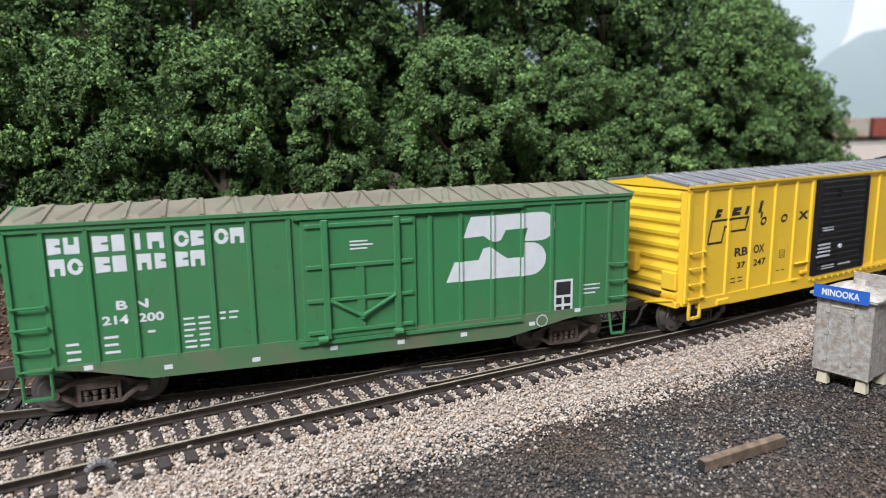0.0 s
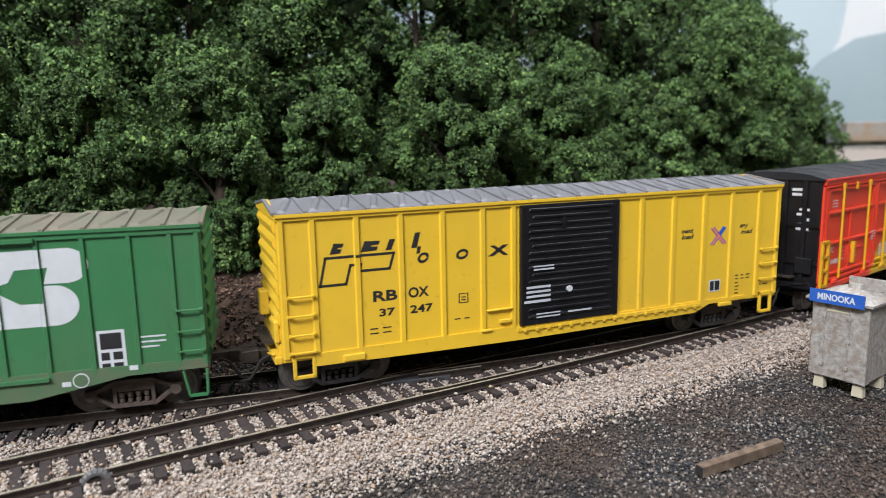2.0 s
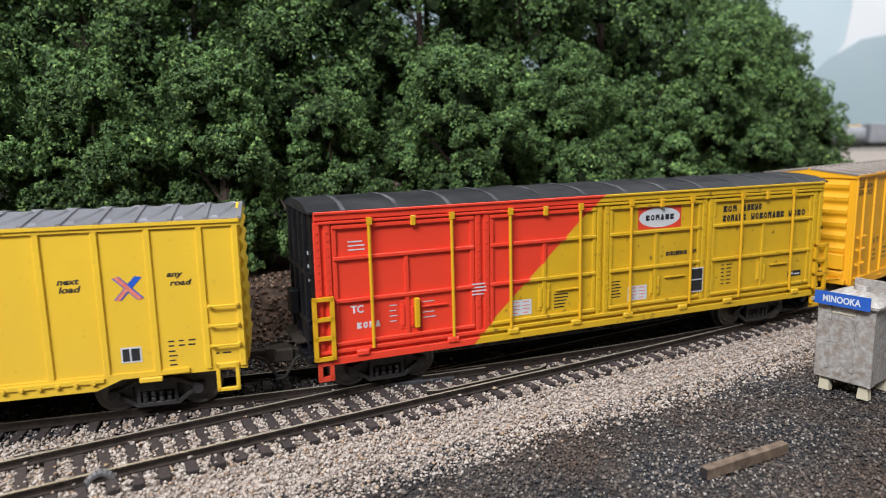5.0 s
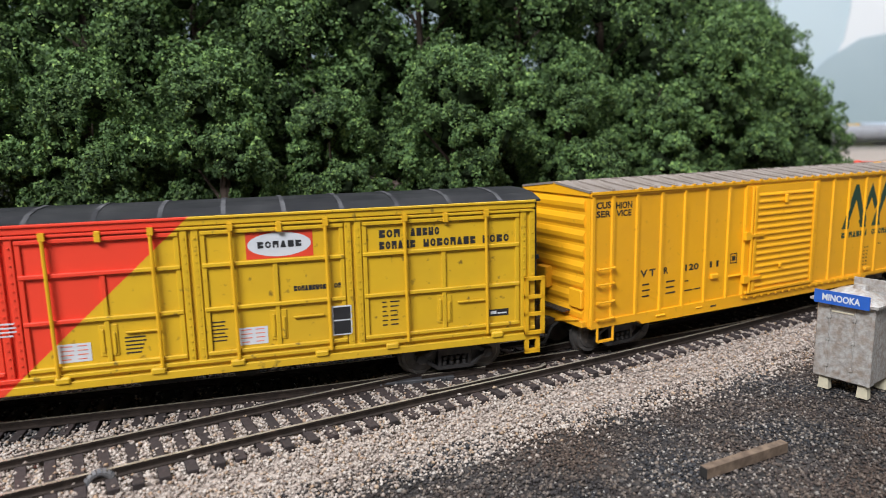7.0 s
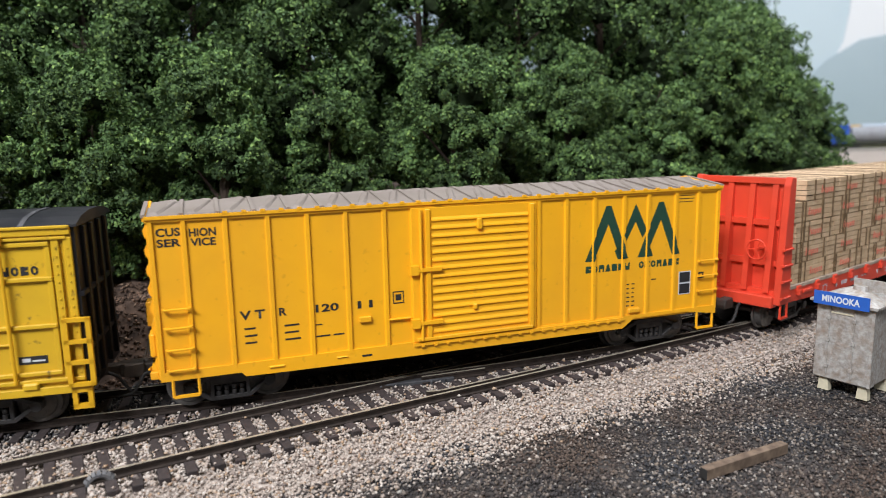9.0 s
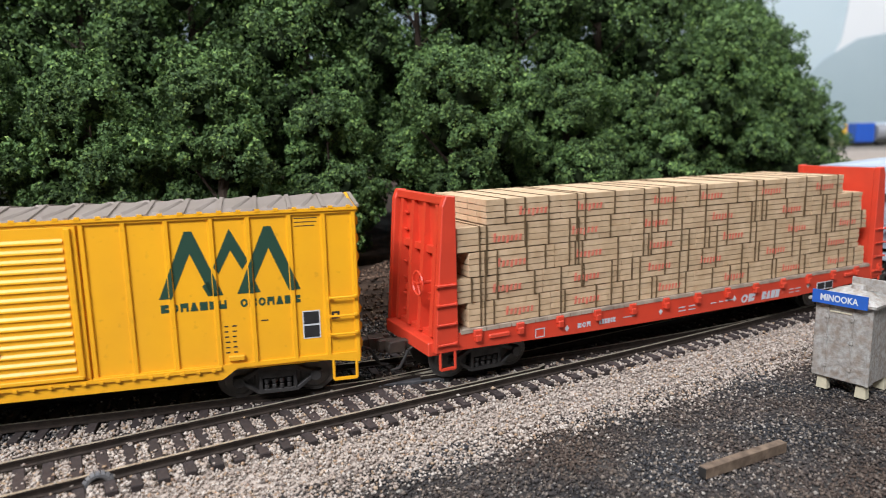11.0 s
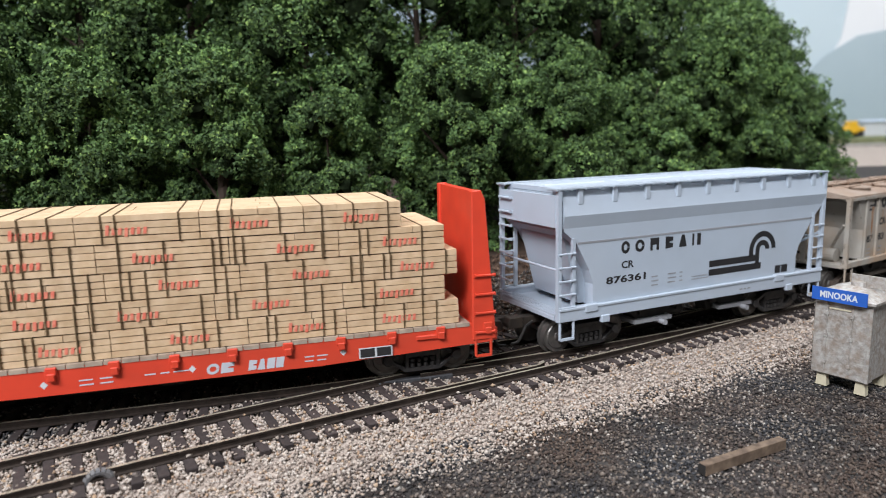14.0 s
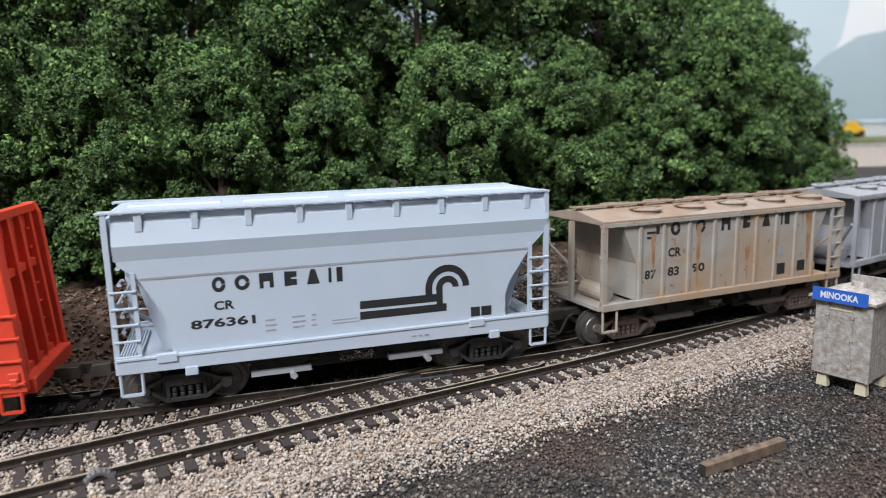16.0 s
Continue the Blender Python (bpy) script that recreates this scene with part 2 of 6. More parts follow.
def grains(name, pts, sizes, material, label, category, rng, squash=0.75):
    """Loose angular stones, joined."""
    base = np.array([(-1, 0, 0), (1, 0, 0), (0, -1, 0), (0, 1, 0), (0, 0, -1), (0, 0, 1)], "f4")
    fc = np.array([(0, 2, 5), (2, 1, 5), (1, 3, 5), (3, 0, 5), (2, 0, 4), (1, 2, 4), (3, 1, 4), (0, 3, 4)], "i4")
    n = len(pts)
    a = rng.uniform(0, 6.283, n)
    tl = rng.uniform(-0.7, 0.7, n)
    jit = rng.uniform(0.65, 1.25, (n, 6, 1)).astype("f4")
    v = base[None] * jit + rng.uniform(-0.22, 0.22, (n, 6, 3))
    c, s = np.cos(a)[:, None], np.sin(a)[:, None]
    x, y, z = v[..., 0], v[..., 1], v[..., 2]
    ct, st = np.cos(tl)[:, None], np.sin(tl)[:, None]
    y, z = y * ct - z * st, y * st + z * ct
    x, y = x * c - y * s, x * s + y * c
    v = np.stack([x, y, z * squash], -1) * sizes[:, None, None] + pts[:, None]
    f = fc[None] + (np.arange(n) * 6)[:, None, None]
    ob = bulk(name, v.reshape(-1, 3), f.reshape(-1, 3), material)
    return tagged(ob, label, category, kind="stuff")


def strew():
    rng = np.random.default_rng(4)
    pts, sz = [], []
    # pale ballast on the bed and its shoulder
    n = 132000
    x = rng.uniform(-0.22, 0.26, n)
    fr = np.array([front_rail(v) for v in np.linspace(-0.22, 0.26, 481)])
    f = np.interp(x, np.linspace(-0.22, 0.26, 481), fr)
    d = rng.uniform(-0.062, 0.034, n)
    edge = 0.0245 + 0.0035 * np.array([noise.noise((v * 60, 3, 0)) for v in x])
    keep = (d < edge) | (rng.random(n) < np.exp(-(d - edge) / 0.0022) * 0.6)
    x, d, f = x[keep], d[keep], f[keep]
    y = f - d / 0.87
    z = np.array([height(a, b) for a, b in zip(x, y)])
    # heaped between the ties
    clear = np.ones(len(x), bool)
    spill = rng.random(len(x)) < 0.05
    for _, p, a, y0, y1 in TIES:
        ca, sa = math.cos(a), math.sin(a)
        along = (x - p[0]) * ca + (y - p[1]) * sa
        over = (y - p[1]) * ca - (x - p[0]) * sa
        on = (np.abs(along) < 0.00135) & (over > y0 * 0.001 - 0.0002) & (over < y1 * 0.001)
        z += np.where(on, 0.0008, 0)
        clear &= ~on | spill
    z += np.where((d < 0.0065) & (d > -0.03), 0.0003, 0)
    x, y, z, d = x[clear], y[clear], z[clear], d[clear]
    s = rng.uniform(0.0003, 0.00064, len(x)) * np.where(rng.random(len(x)) < 0.1, 1.3, 1)
    # cinders under the main track, pale stone in front of it
    g = np.linspace(-0.32, 0.36, 300)
    near = np.array([offset(q, -0.0075) for q in g])
    dark = y > np.interp(x, near[:, 0], near[:, 1]) + rng.normal(0, 0.0016, len(x))
    dark |= (x < -0.095) & (y > np.interp(x, near[:, 0], near[:, 1]) - 0.007 + rng.normal(0, 0.002, len(x)))
    dark &= rng.random(len(x)) < 0.94
    q = np.stack([x, y, z + rng.uniform(-0.0004, 0.0003, len(x))], -1)
    grains("cinders", q[dark], s[dark], M_GRAVEL, "dark cinders packed under the main track", "cinders", rng)
    x, y, z, s = x[~dark], y[~dark], z[~dark], s[~dark]
    grains("ballast", np.stack([x, y, z + rng.uniform(-0.0004, 0.0003, len(x))], -1), s, M_BALLAST, "pale cream and buff loose stone ballast round the ties", "ballast", rng)
    # clods on the bank
    n = 22000
    cx = rng.uniform(-0.24, 0.3, n)
    cw = rng.uniform(-0.003, 0.06, n)
    cy = np.interp(cx, FAR_TIES[:, 0], FAR_TIES[:, 1]) + cw
    cz = np.array([height(a, c) for a, c in zip(cx, cy)])
    grains("earth_clods", np.stack([cx, cy, cz], -1), rng.uniform(0.0003, 0.0009, n), M_CLOD, "rough dark brown earth clods on the bank", "earth", rng)
    # dark gravel of the yard
    n = 110000
    x = rng.uniform(-0.09, 0.24, n)
    f = np.interp(x, np.linspace(-0.22, 0.26, 481), fr)
    y = rng.uniform(0.095, 0.24, n)
    keep = ((f - y) * 0.87 > 0.018) & (np.abs(x) < y * 0.75 + 0.01)
    x, y = x[keep], y[keep]
    z = np.array([height(a, b) for a, b in zip(x, y)])
    s = rng.uniform(0.00026, 0.00056, len(x)) * np.where(rng.random(len(x)) < 0.06, 1.5, 1)
    grains("yard_gravel", np.stack([x, y, z + rng.uniform(-0.0005, 0.0001, len(x))], -1), s, M_YARD, "dark grey and brown fine gravel with a few pale stones", "gravel", rng)


# ---- track ----
RAIL = [(-0.9, -2.0), (0.9, -2.0), (0.9, -1.75), (0.22, -1.5), (0.22, -0.7), (0.42, -0.52), (0.42, 0.0), (-0.42, 0.0), (-0.42, -0.52), (-0.22, -0.7), (-0.22, -1.5), (-0.9, -1.75)]


def rail(points, parent, name="rail"):
    """A flat-bottomed rail along plan points in metres."""
    bm = bmesh.new()
    rings = []
    n = len(points)
    for i, p in enumerate(points):
        a, b = points[max(i - 1, 0)], points[min(i + 1, n - 1)]
        t = (Vector(b) - Vector(a)).normalized()
        nx, ny = -t.y, t.x
        rings.append([bm.verts.new((p[0] * 1000 + nx * u, p[1] * 1000 + ny * u, z)) for u, z in RAIL])
    k = len(RAIL)
    for r0, r1 in zip(rings, rings[1:]):
        for j in range(k):
            f = bm.faces.new((r0[j], r1[j], r1[(j + 1) % k], r0[(j + 1) % k]))
            f.material_index = 1 if j == 6 else 0
    bm.faces.new(rings[0])
    bm.faces.new(rings[-1][::-1])
    return part(name, bm, [M_RAIL, M_RAILTOP], parent)


def tie_mesh(y0, y1):
    bm = bmesh.new()
    bx(bm, -1.2, 1.2, y0, y1, -5.0, -1.95)
    return mesh_of("tie", bm, M_TIE, 0.15)


def tracks():
    main = tagged(new("railway_track"), "weathered main track with dark brown ties", "railway track")
    side = tagged(new("railway_track"), "weathered siding with dark brown ties and worn rails", "railway track")
    S = np.linspace(-1.15, 1.25, 241)
    rail([offset(s, -0.0086) for s in S], main)
    rail([offset(s, 0.0086) for s in S], main)
    X = np.linspace(-1.0, 0.146, 180)
    rail([front(x, 0) for x in X], side)
    rail([front(x, 0.0172) for x in np.linspace(-1.0, 0.12, 170)], side)
    far, made = bmesh.new(), {}
    rnd = random.Random(3)
    for i in list(range(-210, -58)) + list(range(66, 230)):
        s = i * 0.0055
        p = offset(s, 0)
        m = Matrix.Translation((p[0] * 1000, p[1] * 1000, 0)) @ Matrix.Rotation(head(s), 4, "Z")
        for v in bx(far, -1.3, 1.3, -15, 15, -5, -1.95):
            v.co = m @ v.co
    part("far_tie_row", far, M_TIE, main)["kind"] = "stuff"
    for track, p, a, y0, y1 in TIES:
        if (y0, y1) not in made:
            made[y0, y1] = tie_mesh(y0, y1)
        ob = new("tie", made[y0, y1])
        ob.parent = main if track == "main" else side
        ob.matrix_local = Matrix.Translation((p[0], p[1], rnd.uniform(-0.0001, 0.0001) - (0.00012 if track == "main" else 0))) @ Matrix.Rotation(a, 4, "Z")
    cross, knot = CROSS, KNOT
    # crossing frog with its wing rails, and the check rail opposite
    bm = bmesh.new()
    m = Matrix.Translation((knot[0] * 1000, knot[1] * 1000, 0)) @ Matrix.Rotation(head(cross) - 0.08, 4, "Z")
    for v in bx(bm, -13, 12, -2.6, 2.4, -2.6, -1.1):
        v.co = m @ v.co
    for k in (-10, -5.5, 5, 9):
        for y in (-2.9, 2.7):
            rod(bm, m @ Vector((k, y, -2.4)), m @ Vector((k, y, -1.2)), 0.45, 8)
    part("frog", bm, M_FROG, side, "dark grey cast crossing frog", 0.2)
    near = [front(q, 0.0023) for q in np.linspace(knot[0] + 0.006, knot[0] + 0.042, 14)]
    near[0] = front(knot[0] + 0.006, 0.0036)
    near[-1] = front(knot[0] + 0.042, 0.0036)
    rail(near, side, "check_rail")
    rail([offset(q, -0.0086 - 0.0022) for q in np.linspace(cross + 0.002, cross + 0.022, 8)], side, "wing_rail")
    rail([front(q, 0.0172 + 0.0022) for q in np.linspace(knot[0] - 0.001, knot[0] + 0.02, 8)], side, "wing_rail")


strew()
tracks()


# ---- trees ----
def unit(v):
    return v / np.linalg.norm(v, axis=-1, keepdims=True)


def leaf_cloud(centres, radii, count, size, rng):
    """Small folded leaves gathered in tufts over the given clumps: arrays of vertices and faces."""
    T = 64
    knots = unit(rng.normal(size=(len(radii), T, 3)))
    knots[..., 2] = np.where(knots[..., 2] < -0.45, -knots[..., 2], knots[..., 2])
    hub = centres[:, None] + knots * (radii[:, None] * rng.uniform(0.5, 1.16, (len(radii), T)))[..., None]
    tuft = radii[:, None] * rng.uniform(0.13, 0.3, (len(radii), T))
    w = radii ** 2
    k = rng.choice(len(radii), count, p=w / w.sum())
    j = rng.integers(0, T, count)
    e = unit(rng.normal(size=(count, 3)) + knots[k, j] * 0.45 + np.array((0, 0, 0.25)))
    p = hub[k, j] + e * (tuft[k, j] * (1.06 - 0.5 * rng.random(count) ** 2))[:, None]
    # leaves face outward, more or less
    out = unit(e * 0.6 + knots[k, j] * 0.2 + rng.normal(size=(count, 3)) * 0.42)
    a = rng.normal(size=(count, 3))
    a = unit(a - (a * out).sum(1)[:, None] * out)
    b = np.cross(out, a)
    s = (size * rng.uniform(0.55, 1.25, count))[:, None]
    v = np.stack([p - a * s, p + a * s * rng.uniform(0.5, 1, (count, 1)) + b * s * 0.6, p + a * s * 0.2 - b * s * rng.uniform(0.7, 1.2, (count, 1)) + out * s * 0.3], 1)
    f = np.arange(count * 3).reshape(-1, 3)
    return v.reshape(-1, 3), f


def tree(x, y, tall, wide, low, leaves, seed, label, size, clump):
    rng = np.random.default_rng(seed)
    z0 = height(x, y)
    top = tagged(new("tree"), label, "tree")
    top.location = (x, y, z0)
    bm = bmesh.new()
    rod(bm, (0, 0, -2), (2, 1, tall * 450), 3.2, 9, 2.0)
    rod(bm, (2, 1, tall * 450), (0, 0, tall * 860), 2.0, 8, 0.7)
    for i in range(9):
        a = i * 2.4 + seed
        z = tall * (300 + 55 * i)
        rod(bm, (1, 0, z), (math.cos(a) * wide * 620, math.sin(a) * wide * 620, z + 16), 0.9, 6, 0.3)
    part("trunk", bm, M_BARK, top)
    n = int(14 + 4300 * wide * tall)
    c, r = [], []
    for i in range(n):
        h = (i + 0.5) / n
        z = low + (tall - clump - low) * h
        reach = wide * math.sin(math.pi * (0.2 + 0.74 * h)) ** 0.7
        a = i * 2.39996 + rng.uniform(-0.4, 0.4)
        rr = reach * math.sqrt(rng.uniform(0.25, 1.0))
        c.append((math.cos(a) * rr, math.sin(a) * rr, z + rng.uniform(-0.006, 0.006)))
        r.append(clump * rng.uniform(0.62, 1.3))
    c, r = np.array(c), np.array(r)
    # added dark lumps in each clump, painted as the crown's shaded depth
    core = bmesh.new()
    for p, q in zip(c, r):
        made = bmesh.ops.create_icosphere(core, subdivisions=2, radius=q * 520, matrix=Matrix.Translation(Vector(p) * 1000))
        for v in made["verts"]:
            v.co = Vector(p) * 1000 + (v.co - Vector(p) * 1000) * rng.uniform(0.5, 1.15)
    part("shade_core", core, M_CORE, top)
    v, f = leaf_cloud(c, r, leaves, size, rng)
    ob = bulk("crown", v, f, M_LEAF)
    ob.parent = top
    return top


def trees():
    # along the bank, behind it, height, half width, lowest leaves, size of the clumps
    front_row = [
        (-0.178, 0.262, 0.1, 0.024, 0.0, 0.012), (-0.134, 0.262, 0.084, 0.019, 0.0, 0.0115), (-0.089, 0.273, 0.091, 0.017, 0.0, 0.011),
        (-0.047, 0.284, 0.076, 0.016, 0.0, 0.0105), (0.004, 0.303, 0.093, 0.021, 0.0, 0.012), (0.06, 0.337, 0.091, 0.022, 0.0, 0.0125),
        (0.108, 0.366, 0.084, 0.022, 0.0, 0.0125), (0.152, 0.396, 0.11, 0.03, 0.0, 0.015), (0.192, 0.445, 0.118, 0.036, 0.0, 0.016),
        (0.242, 0.5, 0.1, 0.038, 0.0, 0.016), (0.22, 0.49, 0.136, 0.03, 0.03, 0.015)]
    back_row = [
        (-0.165, 0.325, 0.18, 0.036, 0.03, 0.0155), (-0.115, 0.328, 0.175, 0.032, 0.03, 0.0155), (-0.065, 0.335, 0.18, 0.032, 0.03, 0.0155),
        (-0.012, 0.36, 0.185, 0.034, 0.03, 0.0155), (0.04, 0.38, 0.19, 0.036, 0.03, 0.016), (0.092, 0.412, 0.195, 0.038, 0.03, 0.016),
        (0.143, 0.455, 0.2, 0.042, 0.03, 0.017), (0.203, 0.525, 0.215, 0.044, 0.03, 0.017), (-0.235, 0.3, 0.16, 0.042, 0.01, 0.0155)]
    last_row = [(x, 0.43 + max(x, 0) * 0.7, 0.225, 0.05, 0.02, 0.02) for x in (-0.25, -0.17, -0.09, -0.01, 0.07)]
    for i, (x, y, tall, wide, low, clump) in enumerate(front_row + back_row + last_row):
        near = i < len(front_row)
        tree(x, y, tall, wide, low, 78000 if near else 50000 if i < 20 else 24000, i + 1, "dense dark green leafy tree on the bank behind the train", 0.0008 if i < 6 else 0.001 if i < 20 else 0.0016, clump)


trees()


# ---- backdrop and room ----
M_SKY = ramp_mat("painted_sky", [(0.35, (0.4, 0.51, 0.57)), (0.6, (0.5, 0.59, 0.635))], 0.95, "noise", 1.4)
M_CLOUD = mat("painted_cloud", (0.72, 0.73, 0.745), 0.95, color2=(0.66, 0.69, 0.715), grain=0.5, scale=3)
M_HILL = mat("painted_hill", (0.36, 0.445, 0.49), 0.95, color2=(0.41, 0.49, 0.53), grain=0.7, scale=4)
M_WALL = mat("room_wall", (0.75, 0.74, 0.71), 0.9, color2=(0.68, 0.67, 0.64), grain=0.4, scale=8)


def room():
    def wall(name, label, material, *dims):
        bm = bmesh.new()
        bx(bm, *dims)
        return tagged(part(name, bm, material), label, "wall", kind="structure")
    north = wall("wall_north", "pale blue painted sky backdrop", M_SKY, -1800, 3000, 2200, 2220, -900, 1500)
    wall("wall_south", "plain off-white room wall", M_WALL, -1800, 3000, -2220, -2200, -900, 1500)
    wall("wall_west", "plain off-white room wall", M_WALL, -1820, -1800, -2220, 2220, -900, 1500)
    wall("wall_east", "plain off-white room wall", M_WALL, 3000, 3020, -2220, 2220, -900, 1500)
    tagged(wall("ceiling", "plain white ceiling", M_WALL, -1820, 3020, -2220, 2220, 1500, 1520), category="ceiling")
    tagged(wall("floor", "plain grey room floor", M_WALL, -1820, 3020, -2220, 2220, -920, -900), category="floor")
    # painted cloud and hill on the backdrop
    plain = [(1215, 250), (1255, 330), (1268, 420), (1275, 640), (1700, 700), (2990, 700), (2990, 330)]
    for name, pts, y, m in (("painted_cloud", plain, 2196, M_CLOUD),
                            ("painted_hill", [(1030, -20), (1110, 185), (1205, 275), (1305, 334), (1460, 360), (1800, 360), (2300, 300), (2990, 240), (2990, -20)], 2192, M_HILL)):
        bm = bmesh.new()
        prism(bm, pts, y, y + 3)
        part(name, bm, m, north)


room()

# ---- paints ----
M_GREEN = mat("green_paint", (0.034, 0.165, 0.06), 0.45, color2=(0.042, 0.185, 0.072), grain=0.5, scale=120, dirt=(0.1, 0.12, 0.07), dirt_amt=0.3, dirt_scale=35, speck=0.2)
M_GREEN_SILL = mat("dusty_green_paint", (0.045, 0.15, 0.06), 0.6, color2=(0.13, 0.12, 0.08), grain=0.8, scale=90)
M_ROOF_TAN = mat("weathered_roof", (0.165, 0.14, 0.108), 0.7, color2=(0.13, 0.15, 0.1), grain=0.7, scale=110, dirt=(0.09, 0.075, 0.055), dirt_amt=0.55, dirt_scale=60)
M_ROOF_GREY = mat("galvanised_roof", (0.2, 0.2, 0.22), 0.55, 0.2, color2=(0.17, 0.17, 0.18), grain=0.6, scale=150, dirt=(0.1, 0.1, 0.1), dirt_amt=0.4, dirt_scale=70)
M_ROOF_DUST = mat("dusty_roof", (0.23, 0.195, 0.17), 0.7, color2=(0.2, 0.17, 0.14), grain=0.7, scale=130, dirt=(0.13, 0.1, 0.08), dirt_amt=0.4, dirt_scale=60)
M_ROOF_DARK = mat("dark_roof", (0.013, 0.014, 0.016), 0.6, color2=(0.025, 0.025, 0.028), grain=0.7, scale=160, dirt=(0.06, 0.06, 0.06), dirt_amt=0.35, dirt_scale=60, spec=0.15)
M_SEAM = mat("scuffed_seam", (0.03, 0.03, 0.033), 0.65, color2=(0.13, 0.13, 0.135), grain=0.9, scale=90, spec=0.15)
M_YELLOW = mat("bright_yellow_paint", (0.76, 0.485, 0.03), 0.4, color2=(0.7, 0.43, 0.028), grain=0.4, scale=130, dirt=(0.55, 0.36, 0.06), dirt_amt=0.3, dirt_scale=28, speck=0.12)
M_ORANGE = mat("deep_yellow_paint", (0.86, 0.41, 0.009), 0.42, color2=(0.79, 0.36, 0.01), grain=0.4, scale=130, dirt=(0.5, 0.25, 0.03), dirt_amt=0.3, dirt_scale=28, speck=0.15)
M_BLACK = mat("black_paint", (0.007, 0.007, 0.009), 0.36, color2=(0.016, 0.016, 0.018), grain=0.5, scale=160, spec=0.35)
M_RED = mat("red_paint", (0.66, 0.055, 0.024), 0.45, color2=(0.48, 0.04, 0.02), grain=0.5, scale=120, dirt=(0.3, 0.06, 0.03), dirt_amt=0.3, dirt_scale=35)
M_LIGHT = mat("pale_grey_paint", (0.41, 0.475, 0.55), 0.5, color2=(0.375, 0.43, 0.49), grain=0.4, scale=110, dirt=(0.4, 0.42, 0.46), dirt_amt=0.3, dirt_scale=30)
M_TAN = mat("rusty_weathered_paint", (0.33, 0.31, 0.275), 0.75, color2=(0.27, 0.235, 0.19), grain=0.6, scale=160, dirt=(0.36, 0.2, 0.085), dirt_amt=0.8, dirt_scale=38, speck=0.5)
M_TAN_ROOF = mat("rusty_roof", (0.31, 0.25, 0.2), 0.8, color2=(0.24, 0.18, 0.135), grain=0.8, scale=160, dirt=(0.22, 0.11, 0.05), dirt_amt=0.7, dirt_scale=55)
M_RUST = mat("rust_streak", (0.27, 0.11, 0.035), 0.9, color2=(0.34, 0.255, 0.185), grain=1.0, scale=210)
M_GREY2 = mat("dull_grey_paint", (0.3, 0.31, 0.33), 0.6, color2=(0.22, 0.23, 0.25), grain=0.6, scale=130, dirt=(0.14, 0.13, 0.13), dirt_amt=0.5, dirt_scale=40)
M_WHITE = mat("white_lettering", (0.57, 0.59, 0.61), 0.55, color2=(0.48, 0.5, 0.52), grain=0.5, scale=300)
M_GREYWHITE = mat("grey_lettering", (0.5, 0.52, 0.56), 0.5, color2=(0.4, 0.42, 0.46), grain=0.5, scale=300)
M_INK = mat("black_lettering", (0.015, 0.015, 0.017), 0.5, color2=(0.03, 0.03, 0.03), grain=0.5, scale=300)
M_INKGREEN = mat("dark_green_lettering", (0.012, 0.05, 0.03), 0.5, color2=(0.02, 0.065, 0.04), grain=0.5, scale=300)
M_REDINK = mat("red_stencil", (0.66, 0.13, 0.08), 0.7, color2=(0.7, 0.3, 0.2), grain=0.8, scale=900)
M_BLUE = mat("blue_paint", (0.02, 0.1, 0.5), 0.35, color2=(0.02, 0.085, 0.42), grain=0.4, scale=200)
M_TRUCK = mat("dark_truck", (0.018, 0.017, 0.017), 0.55, color2=(0.05, 0.045, 0.042), grain=0.7, scale=500, bump=0.2)
M_TRUCK_BROWN = mat("rusty_truck", (0.06, 0.045, 0.037), 0.75, color2=(0.13, 0.09, 0.068), grain=0.7, scale=500, bump=0.2)
M_WHEEL = mat("wheel_steel", (0.1, 0.095, 0.09), 0.42, 0.6, color2=(0.2, 0.18, 0.16), grain=0.6, scale=400)
M_UNDER = mat("underframe_black", (0.014, 0.013, 0.012), 0.8, color2=(0.03, 0.027, 0.024), grain=0.6, scale=300)
M_STEEL = mat("coupler_steel", (0.05, 0.042, 0.036), 0.6, 0.4, color2=(0.1, 0.075, 0.055), grain=0.6, scale=400)
M_LUMBER = mat("sawn_pine", (0.62, 0.45, 0.285), 0.8, color2=(0.5, 0.345, 0.205), grain=0.7, scale=260, bump=0.25, per_island=0.1, dirt=(0.45, 0.3, 0.16), dirt_amt=0.3, dirt_scale=80)
M_BOARD = mat("sawn_pine_face", (0.6, 0.44, 0.28), 0.8, color2=(0.47, 0.32, 0.185), grain=0.9, scale=330, bump=0.45, per_object=0.07, dirt=(0.5, 0.34, 0.19), dirt_amt=0.35, dirt_scale=80)
M_STRAP = mat("strap", (0.12, 0.078, 0.04), 0.85, grain=0.4, scale=500, spec=0.2)
M_DECK = mat("deck_boards", (0.4, 0.32, 0.245), 0.85, color2=(0.2, 0.15, 0.115), grain=0.8, scale=300)


